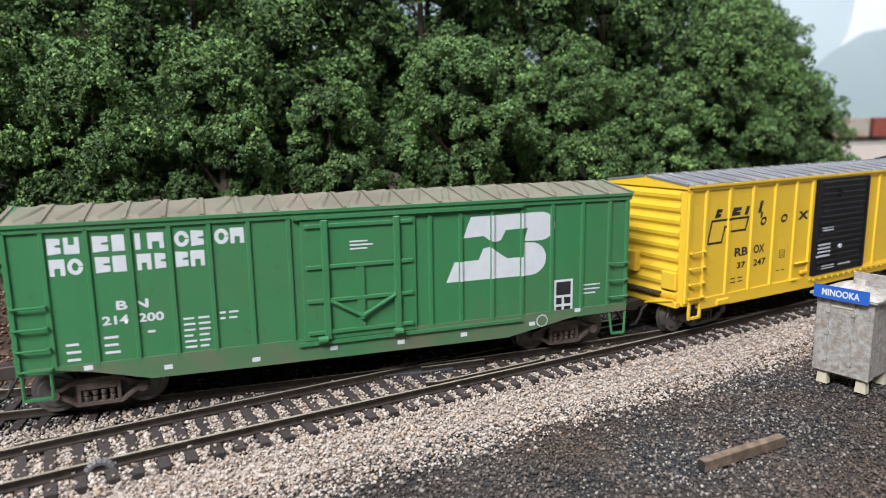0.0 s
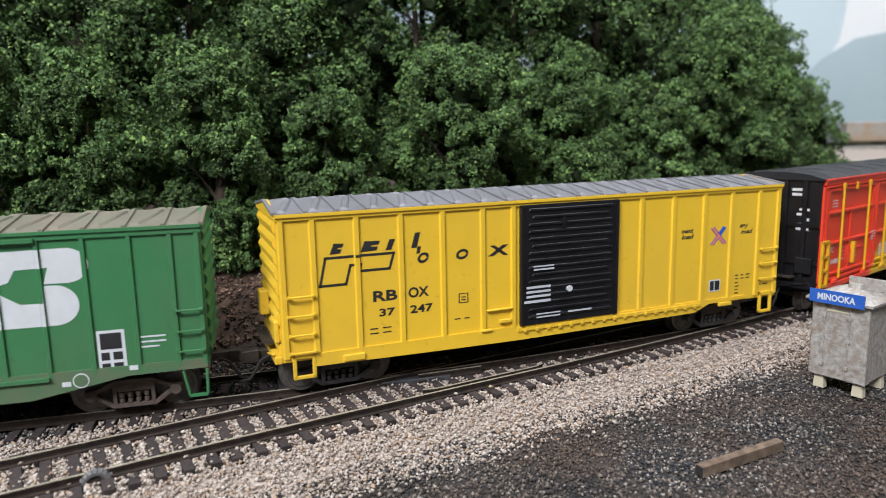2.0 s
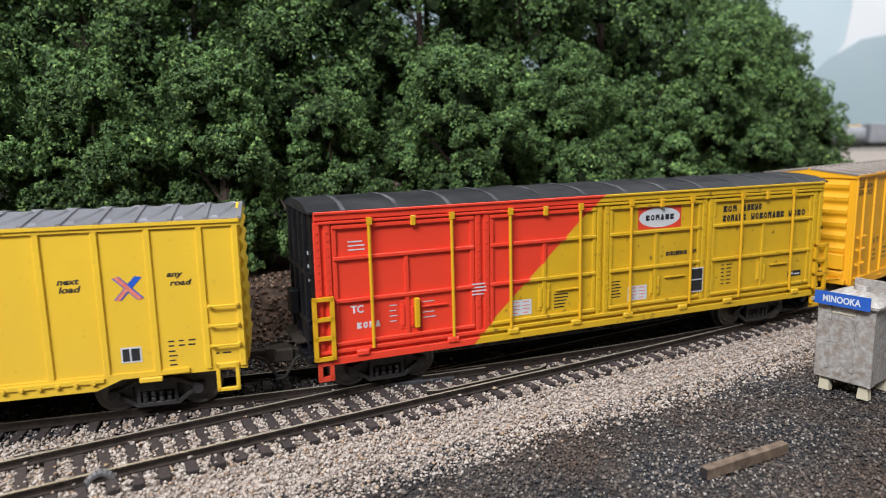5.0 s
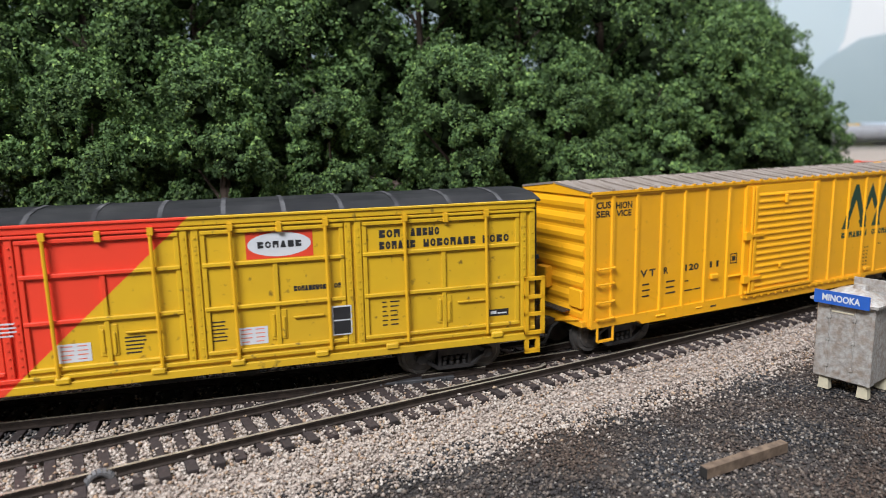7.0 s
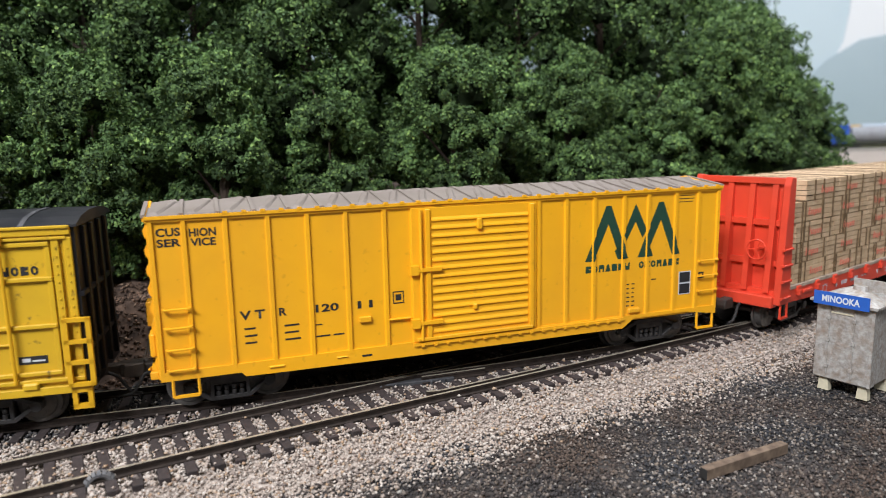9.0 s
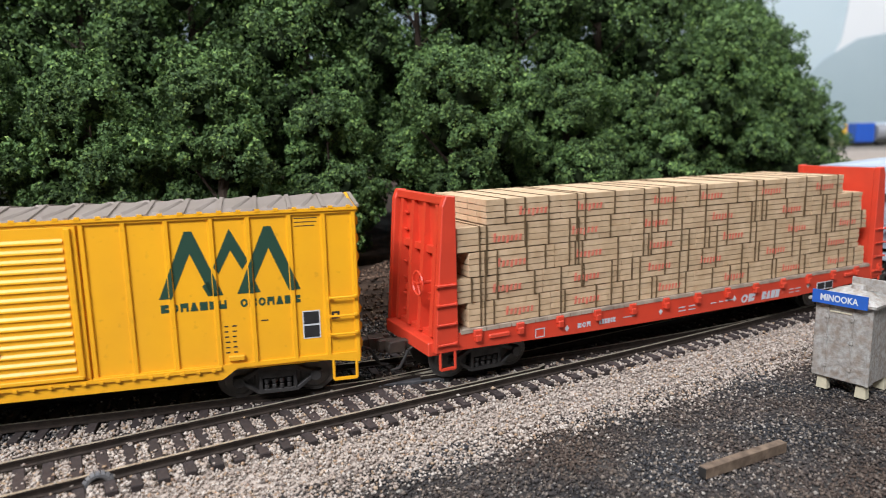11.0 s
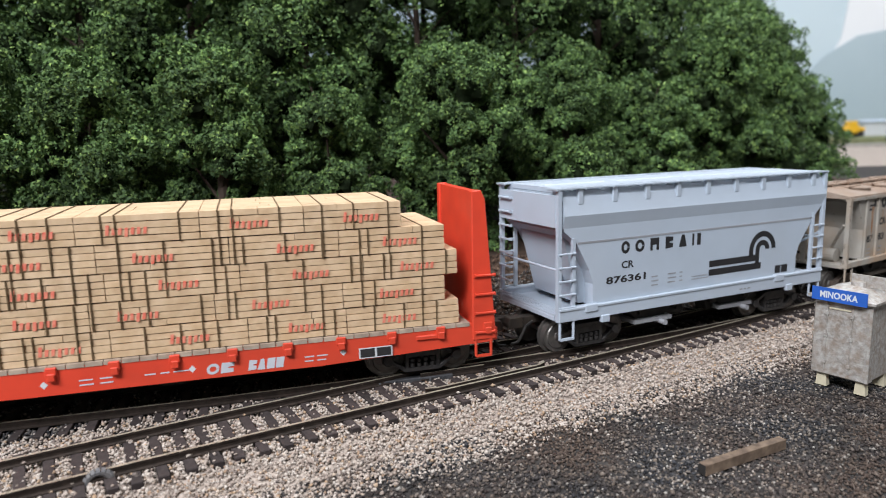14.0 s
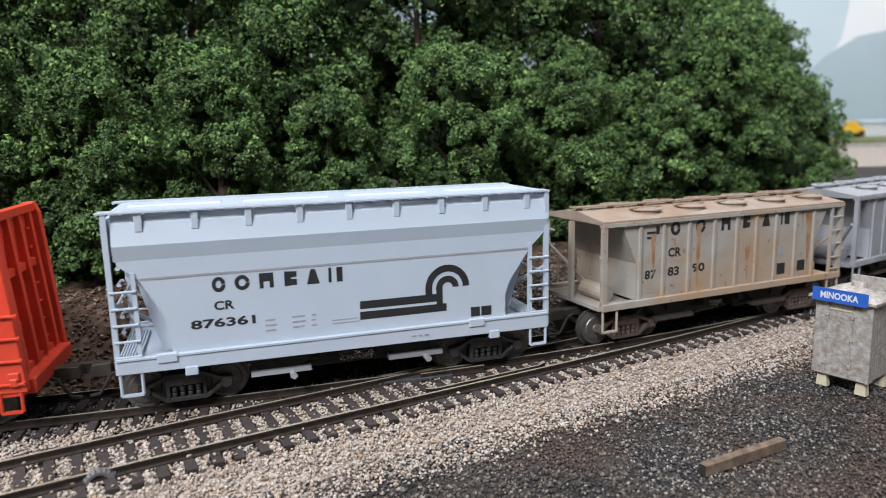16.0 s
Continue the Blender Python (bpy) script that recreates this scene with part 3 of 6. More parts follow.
def two_tone():
    """Red to one side of a slanting line, yellow to the other."""
    m = mat("red_and_yellow_paint", (0.62, 0.38, 0.014), 0.42, color2=(0.54, 0.32, 0.015), grain=0.5, scale=130, dirt=(0.42, 0.26, 0.03), dirt_amt=0.3, dirt_scale=30, speck=0.7)
    N, L = m.node_tree.nodes, m.node_tree.links
    b = N["Principled BSDF"]
    old = b.inputs["Base Color"].links[0].from_socket
    tc = N.new("ShaderNodeTexCoord")
    sep = N.new("ShaderNodeSeparateXYZ")
    L.new(tc.outputs["Object"], sep.inputs[0])
    k = N.new("ShaderNodeMath")
    k.operation = "MULTIPLY_ADD"
    k.inputs[1].default_value, k.inputs[2].default_value = 1.084, -0.0586
    L.new(sep.outputs[2], k.inputs[0])
    lt = N.new("ShaderNodeMath")
    lt.operation = "LESS_THAN"
    L.new(sep.outputs[0], lt.inputs[0])
    L.new(k.outputs[0], lt.inputs[1])
    mx = N.new("ShaderNodeMix")
    mx.data_type = "RGBA"
    L.new(lt.outputs[0], mx.inputs[0])
    L.new(old, mx.inputs[6])
    mx.inputs[7].default_value = (0.74, 0.05, 0.022, 1)
    L.new(mx.outputs[2], b.inputs["Base Color"])
    return m


M_TWOTONE = two_tone()
M_GRIME = mat("brown_grime", (0.09, 0.05, 0.012), 0.8, color2=(0.3, 0.17, 0.012), grain=1.0, scale=700)
M_STRAPYEL = mat("yellow_strap_paint", (0.66, 0.36, 0.012), 0.42, color2=(0.58, 0.32, 0.012), grain=0.5, scale=150)


# ---- lettering ----
def letters(text, u0, u1, z0, z1, y, material, parent, name="lettering", slant=0.0):
    """Raised flat lettering fitted to a field of a side that faces the track's near side."""
    cu = bpy.data.curves.new("lettering", "FONT")
    cu.body, cu.size, cu.resolution_u, cu.shear = text, 1.0, 3, slant
    cu.offset = 0.03
    tmp = bpy.data.objects.new("lettering", cu)
    me = bpy.data.meshes.new_from_object(tmp)
    bpy.data.objects.remove(tmp)
    co = np.empty(len(me.vertices) * 3, "f4")
    me.vertices.foreach_get("co", co)
    co = co.reshape(-1, 3)
    lo, hi = co.min(0), co.max(0)
    out = np.stack([(u0 + (co[:, 0] - lo[0]) / (hi[0] - lo[0]) * (u1 - u0)), np.full(len(co), y), z0 + (co[:, 1] - lo[1]) / (hi[1] - lo[1]) * (z1 - z0)], -1) * 0.001
    me.vertices.foreach_set("co", out.astype("f4").ravel())
    me.update()
    me.materials.clear()
    me.materials.append(material)
    ob = new(name, me)
    ob.parent = parent
    return ob


def plate(polys, y, material, parent, name, label="", thick=0.06):
    """Flat painted shapes on a side: polygons of (u, z)."""
    bm = bmesh.new()
    for p in polys:
        prism(bm, p, y, y + thick)
    return part(name, bm, material, parent, label)


def rect(u0, u1, z0, z1, slant=0.0):
    return [(u0, z0), (u1, z0), (u1 + slant, z1), (u0 + slant, z1)]


def clip(poly, u0, u1):
    for side, lim in ((1, u0), (-1, u1)):
        out = []
        for a, b in zip(poly, poly[1:] + poly[:1]):
            ia, ib = (a[0] - lim) * side >= 0, (b[0] - lim) * side >= 0
            if ia:
                out.append(a)
            if ia != ib:
                k = (lim - a[0]) / (b[0] - a[0])
                out.append((lim, a[1] + k * (b[1] - a[1])))
        poly = out
        if len(poly) < 3:
            return []
    return poly


def word_shapes(kinds, spans, z0, z1, y, material, parent, slant=0.0, stroke=0.25):
    """A wordmark as a row of plain shapes, one in each field: o ring, i bar, v wedge, n block notched below, u block notched above, b block with a slot."""
    h = z1 - z0
    for kind, (a, b) in zip(itertools.cycle(kinds), spans):
        t, w = h * stroke, b - a
        if kind == "i" or w < 2.2 * t:
            poly = [(a, z0), (b, z0), (b, z1), (a, z1)]
        elif kind == "o":
            arc = [math.radians(q) for q in range(4, 361, 22)]
            ring = lambda rx, rz: [((a + b) / 2 + rx * math.cos(q), (z0 + z1) / 2 + rz * math.sin(q)) for q in arc]
            poly = ring(w / 2, h / 2) + ring(w / 2 - t, h / 2 - t)[::-1]
        elif kind == "v":
            poly = [(a, z0), (b, z0), ((a + b) / 2 + t * 0.6, z1), ((a + b) / 2 - t * 0.6, z1)]
        elif kind == "n":
            poly = [(a, z0), (a + t, z0), (a + t, z0 + h * 0.45), (b - t, z0 + h * 0.45), (b - t, z0), (b, z0), (b, z1), (a, z1)]
        elif kind == "u":
            poly = [(a, z0), (b, z0), (b, z1), (b - t, z1), (b - t, z0 + h * 0.55), (a + t, z0 + h * 0.55), (a + t, z1), (a, z1)]
        else:
            poly = [(a, z0), (b, z0 + h * 0.06), (b, z0 + h * 0.42), (a + w * 0.55, z0 + h * 0.46), (a + w * 0.55, z0 + h * 0.56), (b, z0 + h * 0.6), (b, z1 - h * 0.06), (a, z1)]
        plate([[(p + slant * (q - z0) / h, q) for p, q in poly]], y, material, parent, "painted_shape")


def run_of(u0, u1, n, gap=0.18):
    w = (u1 - u0) / n
    return [(u0 + i * w + w * gap / 2, u0 + (i + 1) * w - w * gap / 2) for i in range(n)]


def data_block(u0, z1, widths, rows, y, material, parent, step=1.5, h=0.75, seed=1, thin=0.7):
    """Small print too fine to read: rows of short bars."""
    r = random.Random(seed)
    polys = []
    for i in range(rows):
        u = u0
        for w in widths:
            ww = w * r.uniform(0.7, 1.0)
            polys.append(rect(u, u + ww, z1 - i * step - h * thin, z1 - i * step))
            u += w + 0.7
    return plate(polys, y, material, parent, "small_print")


# ---- running gear ----
def wheelset_mesh():
    bm = bmesh.new()
    for s in (-1, 1):
        y0 = s * 7.2
        rod(bm, (0, y0, 0), (0, s * 9.4, 0), 5.2, 28)
        rod(bm, (0, y0 - s * 0.75, 0), (0, y0, 0), 6.0, 28)
        rod(bm, (0, s * 9.3, 0), (0, s * 9.75, 0), 4.3, 24, 3.9)
        rod(bm, (0, s * 9.6, 0), (0, s * 10.3, 0), 1.7, 12, 1.3)
        for k in range(4):
            a = k * math.pi / 2
            rod(bm, (math.cos(a) * 2.7, s * 9.5, math.sin(a) * 2.7), (math.cos(a) * 2.7, s * 9.85, math.sin(a) * 2.7), 0.5, 8)
    rod(bm, (0, -7, 0), (0, 7, 0), 1.1, 10)
    return mesh_of("wheelset", bm, M_WHEEL)


def truck_mesh(material):
    bm = bmesh.new()
    for s in (-1, 1):
        y0, y1 = (10.6, 12.4) if s > 0 else (-12.4, -10.6)
        prism(bm, [(-11.8, 6.6), (-8.8, 6.9), (-4.6, 8.9), (4.6, 8.9), (8.8, 6.9), (11.8, 6.6), (11.8, 5.4), (8.8, 5.8), (4.4, 7.7), (-4.4, 7.7), (-8.8, 5.8), (-11.8, 5.4)], y0, y1)
        prism(bm, [(-11.8, 5.6), (-8.8, 5.2), (-5.0, 2.6), (5.0, 2.6), (8.8, 5.2), (11.8, 5.6), (11.8, 4.6), (9.0, 4.1), (5.2, 1.4), (-5.2, 1.4), (-9.0, 4.1), (-11.8, 4.6)], y0, y1)
        f = -11.9 if s < 0 else 11.9
        bx(bm, -4.4, 4.4, y0, y1, 5.7, 7.8)
        for e in (-1, 1):
            bx(bm, e * 4.6 - 0.5, e * 4.6 + 0.5, y0, y1, 2.2, 8.2)
            rod(bm, (e * 10.2, f - 1.1, 5.3), (e * 10.2, f + 1.1, 5.3), 1.5, 14, 1.2)
        for k in range(4):
            for z in (2.7, 4.2):
                rod(bm, (-3.0 + k * 2.0, f, z), (-3.0 + k * 2.0, f, z + 1.2), 0.7, 8)
    bx(bm, -2.6, 2.6, -10.6, 10.6, 4.2, 8.8)
    return mesh_of("truck", bm, material, 0.12)


WHEELSET, TRUCK, TRUCK_BROWN = wheelset_mesh(), truck_mesh(M_TRUCK), truck_mesh(M_TRUCK_BROWN)
WHEELS = []


def running_gear(top, ends, mesh=TRUCK):
    for u in ends:
        tr = new("truck", mesh)
        tr.parent = top
        tr.location = (u * 0.001, 0, 0)
        for e in (-10.2, 10.2):
            w = new("wheelset", WHEELSET)
            w.parent = tr
            w.location = (e * 0.001, 0, 0.0052)
            WHEELS.append((w, (e * 0.001, 0, 0.0052)))


def coupler(top, u, s):
    """A knuckle coupler at the end u, pointing along s, with its hose."""
    bm = bmesh.new()
    bx(bm, min(u - s * 6, u + s * 5), max(u - s * 6, u + s * 5), -1.5, 1.5, 8.0, 10.6)
    prism(bm, [(u + s * 4.5, 7.4), (u + s * 9.6, 7.6), (u + s * 10, 9), (u + s * 9.3, 11), (u + s * 4.5, 11.2)], -2.6, 0.9)
    prism(bm, [(u + s * 7, 7.6), (u + s * 11.5, 7.8), (u + s * 11.5, 10.8), (u + s * 7, 11)], 0.9, 2.6)
    part("coupler", bm, M_STEEL, top, bevel=0.25)
    bm = bmesh.new()
    pts = [(u + s * 2, -4, 9.5), (u + s * 4.5, -4.4, 8.5), (u + s * 6, -4.6, 6), (u + s * 7.5, -4.4, 3.6), (u + s * 10, -4.2, 3.2)]
    for a, b in zip(pts, pts[1:]):
        rod(bm, a, b, 0.45, 7)
    part("brake_hose", bm, M_UNDER, top)


def underframe(top, u0, u1, z=9.0):
    bm = bmesh.new()
    bx(bm, u0 + 3, u1 - 3, -5, 5, z - 1.8, z + 3.5)
    c = (u0 + u1) / 2
    for k in (-24, -8, 8, 24):
        bx(bm, c + k - 1, c + k + 1, -14, 14, z, z + 3)
    part("centre_sill", bm, M_UNDER, top)
    bm = bmesh.new()
    rod(bm, (c - 16, -8.5, z - 1.2), (c - 3, -8.5, z - 1.2), 2.3, 14)
    part("air_tank", bm, M_UNDER, top)
    bm = bmesh.new()
    prism(bm, [(c + 8, z - 3.2), (c + 14, z - 3.2), (c + 16, z + 1), (c + 7, z + 1)], -11, -6)
    rod(bm, (c + 10, -11.4, z - 2), (c + 24, -10.6, z - 1), 0.4, 6)
    part("brake_valve", bm, M_UNDER, top)


def ladder(top, u0, u1, zs, y, material, stile=True, sill=None):
    for z in zs:
        bm = bmesh.new()
        rod(bm, (u0, y - 0.55, z), (u1, y - 0.55, z), 0.3, 6)
        for u in (u0, u1):
            bx(bm, u - 0.35, u + 0.35, y - 0.7, y + 0.3, z - 0.35, z + 0.35)
        part("ladder_rung", bm, material, top)
    if stile:
        for u in (u0, u1):
            bm = bmesh.new()
            bx(bm, u - 0.32, u + 0.32, y - 0.3, y + 0.3, zs[-1] - 1.2, zs[0] + 1.6)
            part("ladder_stile", bm, material, top)


def stirrup(top, u0, u1, z0, z1, y, material, slope=0.0):
    bm = bmesh.new()
    rod(bm, (u0, y, z1), (u0 + slope, y, z0), 0.42, 6)
    rod(bm, (u1, y, z1), (u1 - slope * 0.2, y, z0), 0.42, 6)
    bx(bm, u0 + slope, u1 - slope * 0.2, y - 0.6, y + 0.5, z0 - 0.3, z0 + 0.3)
    part("stirrup_step", bm, material, top)


# ---- box cars ----
def gable_roof(top, u0, u1, eave, ridge, pitch, material, end_paint, half=17.2, style="diagonal"):
    for u, w in ((u0 - 0.25, 0.9), (u1 - 0.65, 0.9)):
        bm = bmesh.new()
        prism(bm, [(-half - 0.1, eave - 1.2), (half + 0.1, eave - 1.2), (half + 0.1, eave), (0.0, ridge + 0.05), (-half - 0.1, eave)], u, u + w, "x")
        part("roof_end", bm, end_paint, top)
    bm = bmesh.new()
    prism(bm, [(-half, eave - 0.7), (half, eave - 0.7), (half, eave), (0.0, ridge), (-half, eave)], u0 + 0.7, u1 - 0.7, "x")
    n = round((u1 - u0) / pitch)
    w = (u1 - u0) / n
    for s in (-1, 1):
        lift = lambda y: ridge - (ridge - eave) * abs(y) / half
        def pressed(name, foot, crown, lift0, lift1):
            b2 = bmesh.new()
            lo = [b2.verts.new((a, s * b, lift(b) + lift0)) for a, b in foot]
            hi = [b2.verts.new((a, s * b, lift(b) + lift1)) for a, b in crown]
            b2.faces.new(hi)
            for k in range(4):
                b2.faces.new((lo[k], lo[(k + 1) % 4], hi[(k + 1) % 4], hi[k]))
            part(name, b2, material, top)
        for i in range(n + 1):
            u = u0 + i * w
            v = [(u - 0.5, 0.4), (u + 0.5, 0.4), (u + 0.5, half + 0.3), (u - 0.5, half + 0.3)]
            pressed("roof_rib", v, v, -0.2, 0.5)
            if style == "diagonal" and i < n:
                q = [(u + w * 0.12, half - 1.2), (u + w * 0.42, half - 1.2), (u + w * 0.9, 1.6), (u + w * 0.6, 1.6)]
                c = [(q[0][0] + 0.7, q[0][1] - 0.8), (q[1][0] - 0.7, q[1][1] - 0.8), (q[2][0] - 0.7, q[2][1] + 0.8), (q[3][0] + 0.7, q[3][1] + 0.8)]
                pressed("roof_panel", q, c, -0.1, 0.55)
    return part("roof", bm, material, top)


def ribbed_end(top, u, s, z0, z1, half, ribs, material, peak=3.0, bottom=None):
    """End wall with pressed horizontal ribs, gabled at its top."""
    bm = bmesh.new()
    prism(bm, [(-half, z0), (half, z0), (half, z1), (0, z1 + peak), (-half, z1)], min(u, u - s * 0.8), max(u, u - s * 0.8), "x")
    h = (z1 - z0 - 2) / ribs
    for i in range(ribs):
        z = z0 + 1.2 + i * h
        a = [(0, 0.1), (0.7, h * 0.28), (0.85, h * 0.55), (0.2, h * 0.82), (0, h * 0.86)]
        sec = [(u + s * d, z + e) for d, e in a]
        taper = half - 2.2
        b2 = bmesh.new()
        lo = [b2.verts.new((x, -taper, zz)) for x, zz in sec]
        hi = [b2.verts.new((x, taper, zz)) for x, zz in sec]
        for k in range(len(sec) - 1):
            b2.faces.new((lo[k], lo[k + 1], hi[k + 1], hi[k]))
        b2.faces.new(lo)
        b2.faces.new(hi[::-1])
        part("end_rib", b2, material, top)
    return part("end_wall", bm, material, top)


def box_body(top, u0, u1, z0, z1, half, paint, end_paint, ribs, posts, post_z, post_w=1.5, proud=0.6, peak=3.0):
    bm = bmesh.new()
    bx(bm, u0 + 0.6, u1 - 0.6, -half, half, z0, z1)
    part("body", bm, paint, top)
    ribbed_end(top, u0, -1, z0, z1, half, ribs, end_paint, peak)
    ribbed_end(top, u1, 1, z0, z1, half, ribs, end_paint, peak)
    for side in (-1, 1):
        for u in posts:
            bm = bmesh.new()
            a, b = (half - 0.1, half + proud)
            y0, y1 = (a, b) if side > 0 else (-b, -a)
            t = post_w / 2
            yo, yi = (y1, y0) if side > 0 else (y0, y1)
            lo = [(u - t, yi), (u + t, yi), (u + t * 0.62, yo), (u - t * 0.62, yo)]
            prism(bm, lo, post_z[0], post_z[1], "z")
            part("side_post", bm, paint, top)


def side_sill(top, pts, half, paint, name="side_sill"):
    for y0, y1 in ((-half - 0.55, -half + 1.5), (half - 1.5, half + 0.55)):
        bm = bmesh.new()
        prism(bm, pts, y0, y1)
        part(name, bm, paint, top)


def top_rail(top, u0, u1, z0, z1, half, paint):
    for s in (-1, 1):
        bm = bmesh.new()
        a, b = sorted((s * (half - 0.3), s * (half + 0.6)))
        bx(bm, u0, u1, a, b, z0, z1)
        a, b = sorted((s * (half + 0.5), s * (half + 1.05)))
        bx(bm, u0, u1, a, b, z1 - 0.7, z1 + 0.1)
        part("top_rail", bm, paint, top)


H = 17.0
FACE = -H - 0.07


def green_boxcar():
    top = tagged(new("boxcar"), "green model boxcar with white lettering and dusty roof", "boxcar", "freight cars of the train")
    posts = [-112.8, -105.1, -95.7, -86.4, -77.3, -68, -58.5, -48.4, -9.7, -0.6, 9.2, 18.7, 28.6, 38.9, 48.3, 54.6]
    box_body(top, -113.6, 55.5, 12.5, 48.6, H, M_GREEN, M_GREEN, 9, posts, (13, 47.2), 1.4)
    gable_roof(top, -114, 56, 49.0, 51.4, 9.1, M_ROOF_TAN, M_GREEN)
    top_rail(top, -113.8, 55.8, 46.9, 48.9, H, M_GREEN)
    side_sill(top, [(-111, 14.2), (-106, 13.6), (-97, 12.0), (-84, 8.6), (-60, 8.2), (14, 7.6), (36, 11.6), (55, 11.8), (55, 14.2)], H, M_GREEN_SILL)
    bm = bmesh.new()
    bx(bm, -45.5, -14.1, -H - 0.75, -H + 0.1, 13.4, 46.6)
    door = part("door", bm, M_GREEN, top, "green plug door with raised ribs", 0.15)
    for z in (44.6, 33.6, 24.4, 15.6):
        bm = bmesh.new()
        bx(bm, -44.6, -15.2, -H - 1.4, -H - 0.6, z - 0.55, z + 0.55)
        part("door_rib", bm, M_GREEN, door, bevel=0.15)
    for u in (-39.4, -19.7):
        bm = bmesh.new()
        bx(bm, u - 0.9, u + 0.9, -H - 1.8, -H - 0.6, 13.6, 46.2)
        part("door_post", bm, M_GREEN, door, bevel=0.2)
    bm = bmesh.new()
    bx(bm, -31.2, -29, -H - 1.3, -H - 0.6, 16, 33)
    rod(bm, (-38.6, -H - 1.6, 24.4), (-30, -H - 1.9, 19.4), 0.5, 7)
    rod(bm, (-20.4, -H - 1.6, 24.4), (-30, -H - 1.9, 19.4), 0.5, 7)
    rod(bm, (-30, -H - 2.2, 19.4), (-30, -H - 0.6, 19.4), 0.9, 10)
    part("door_latch", bm, M_GREEN, door)
    for z in (12.8, 47.0):
        bm = bmesh.new()
        bx(bm, -47.5, 18.5, -H - 1.35, -H - 0.4, z - 0.5, z + 0.4)
        part("door_track", bm, M_GREEN, top)
    for u in (-41, -20):
        bm = bmesh.new()
        rod(bm, (u - 1.2, -H - 1.7, 13.8), (u + 1.4, -H - 1.7, 13.8), 1.0, 10)
        part("door_roller", bm, M_GREEN, door)
    ladder(top, -112.8, -105.9, [29.4, 24.2, 19, 14], -H - 0.9, M_GREEN, False)
    ladder(top, 48.4, 54.6, [27.4, 22, 16.8], -H - 0.9, M_GREEN, False)
    stirrup(top, -112.4, -106.2, 6.6, 13.5, -H - 0.2, M_GREEN)
    stirrup(top, 49, 54.8, 4.6, 11.5, -H - 0.2, M_GREEN, 1.2)
    # wordmark as plain letter-high shapes, in fields between the posts
    word_shapes("bubiinobon", [(-104, -101.2), (-100.5, -97.2), (-94.4, -91), (-90.2, -87.4), (-85.1, -83.9), (-82.3, -78.6), (-76.2, -72.7), (-72.3, -69.3), (-66.8, -63.3), (-62.9, -59.6)], 41.4, 45.4, FACE, M_WHITE, top)
    word_shapes("nobinbbn", [(-104, -100.7), (-100.2, -96.8), (-94.2, -91), (-90.4, -87.4), (-85, -81.8), (-81, -78.5), (-76.2, -73.3), (-72.7, -69.4)], 36.3, 40.3, FACE, M_WHITE, top)
    letters("B N", -90.6, -83.3, 26.8, 29.1, FACE, M_WHITE, top)
    letters("214  200", -94, -80, 23.2, 25.5, FACE, M_WHITE, top)
    data_block(-102.4, 19.5, (3.6,), 3, FACE, M_WHITE, top, 1.9, 0.9, 3)
    data_block(-94, 20.4, (4.2,), 3, FACE, M_WHITE, top, 1.9, 0.9, 4)
    data_block(-84, 20.9, (2.2,), 1, FACE, M_WHITE, top, 1.9, 0.9, 4)
    data_block(-75.6, 23.2, (2.9, 2.9), 6, FACE, M_WHITE, top, 1.5, 0.75, 5)
    data_block(-66.8, 23.9, (1.6, 2.5), 2, FACE, M_WHITE, top, 1.5, 0.75, 6)
    data_block(-32.6, 40.1, (6.4,), 3, -H - 0.83, M_WHITE, door, 1.0, 0.6, 8)
    # emblem: a round-nosed B over a slanting N-shaped gap
    arc = [(24.4 + 5.2 * math.cos(a) , 40.5 + 4.3 * math.sin(a)) for a in [math.radians(d) for d in range(80, -86, -15)]]
    upper = [(2.6, 44.4)] + arc + [(19.4, 36.3), (20.6, 40.2), (13.5, 40.0), (12, 37.2), (10.2, 36.6), (8.2, 37.4), (6.5, 38.7), (0.3, 38.4)]
    arc2 = [(21.3 + 5.4 * math.cos(a), 30.9 + 5.0 * math.sin(a)) for a in [math.radians(d) for d in range(75, -86, -16)]]
    lower = [(-2.5, 31.6), (5, 31.8), (6.4, 35), (8.6, 35.4), (10.4, 34), (14, 31.6), (19, 31.6), (19.4, 35.9)] + arc2 + [(-5, 25.9)]
    for poly in (upper, lower):
        plate([poly], FACE, M_WHITE, top, "emblem", "white emblem")
        for u in (-0.6, 9.2, 18.7):
            q = clip(poly, u - 0.42, u + 0.42)
            if q:
                plate([q], -H - 0.67, M_WHITE, top, "emblem")
    plate([rect(29.6, 36, 13.4, 23.6)], FACE, M_WHITE, top, "data_panel", "white panel with black fields")
    plate([rect(30.3, 35.2, 18.8, 22.9), rect(30.3, 32.2, 14.2, 15.2), rect(33, 35.2, 14.2, 15.2), rect(30.3, 32.2, 16, 18), rect(33, 35.2, 16, 18)], FACE - 0.05, M_INK, top, "data_field")
    data_block(39.6, 21.4, (6,), 3, FACE, M_WHITE, top, 1.3, 0.6, 2)
    for u, z in ((-98, 12.6), (-80, 10.4), (-58.5, 9.6), (-38, 10.2), (-19, 9.6), (0, 9.6), (22, 10.4), (37.5, 13)):
        plate([rect(u - 1, u + 1, z, z + 1.2)], -H - 0.62, M_WHITE, top, "reflector")
    bm = bmesh.new()
    rod(bm, (25.3, -H - 0.62, 11.6), (25.3, -H - 0.68, 11.6), 1.9, 20)
    part("round_mark", bm, M_WHITE, top)
    bm = bmesh.new()
    rod(bm, (25.3, -H - 0.66, 11.6), (25.3, -H - 0.72, 11.6), 1.6, 20)
    bx(bm, 23.9, 26.7, -H - 0.74, -H - 0.6, 11.4, 11.8)
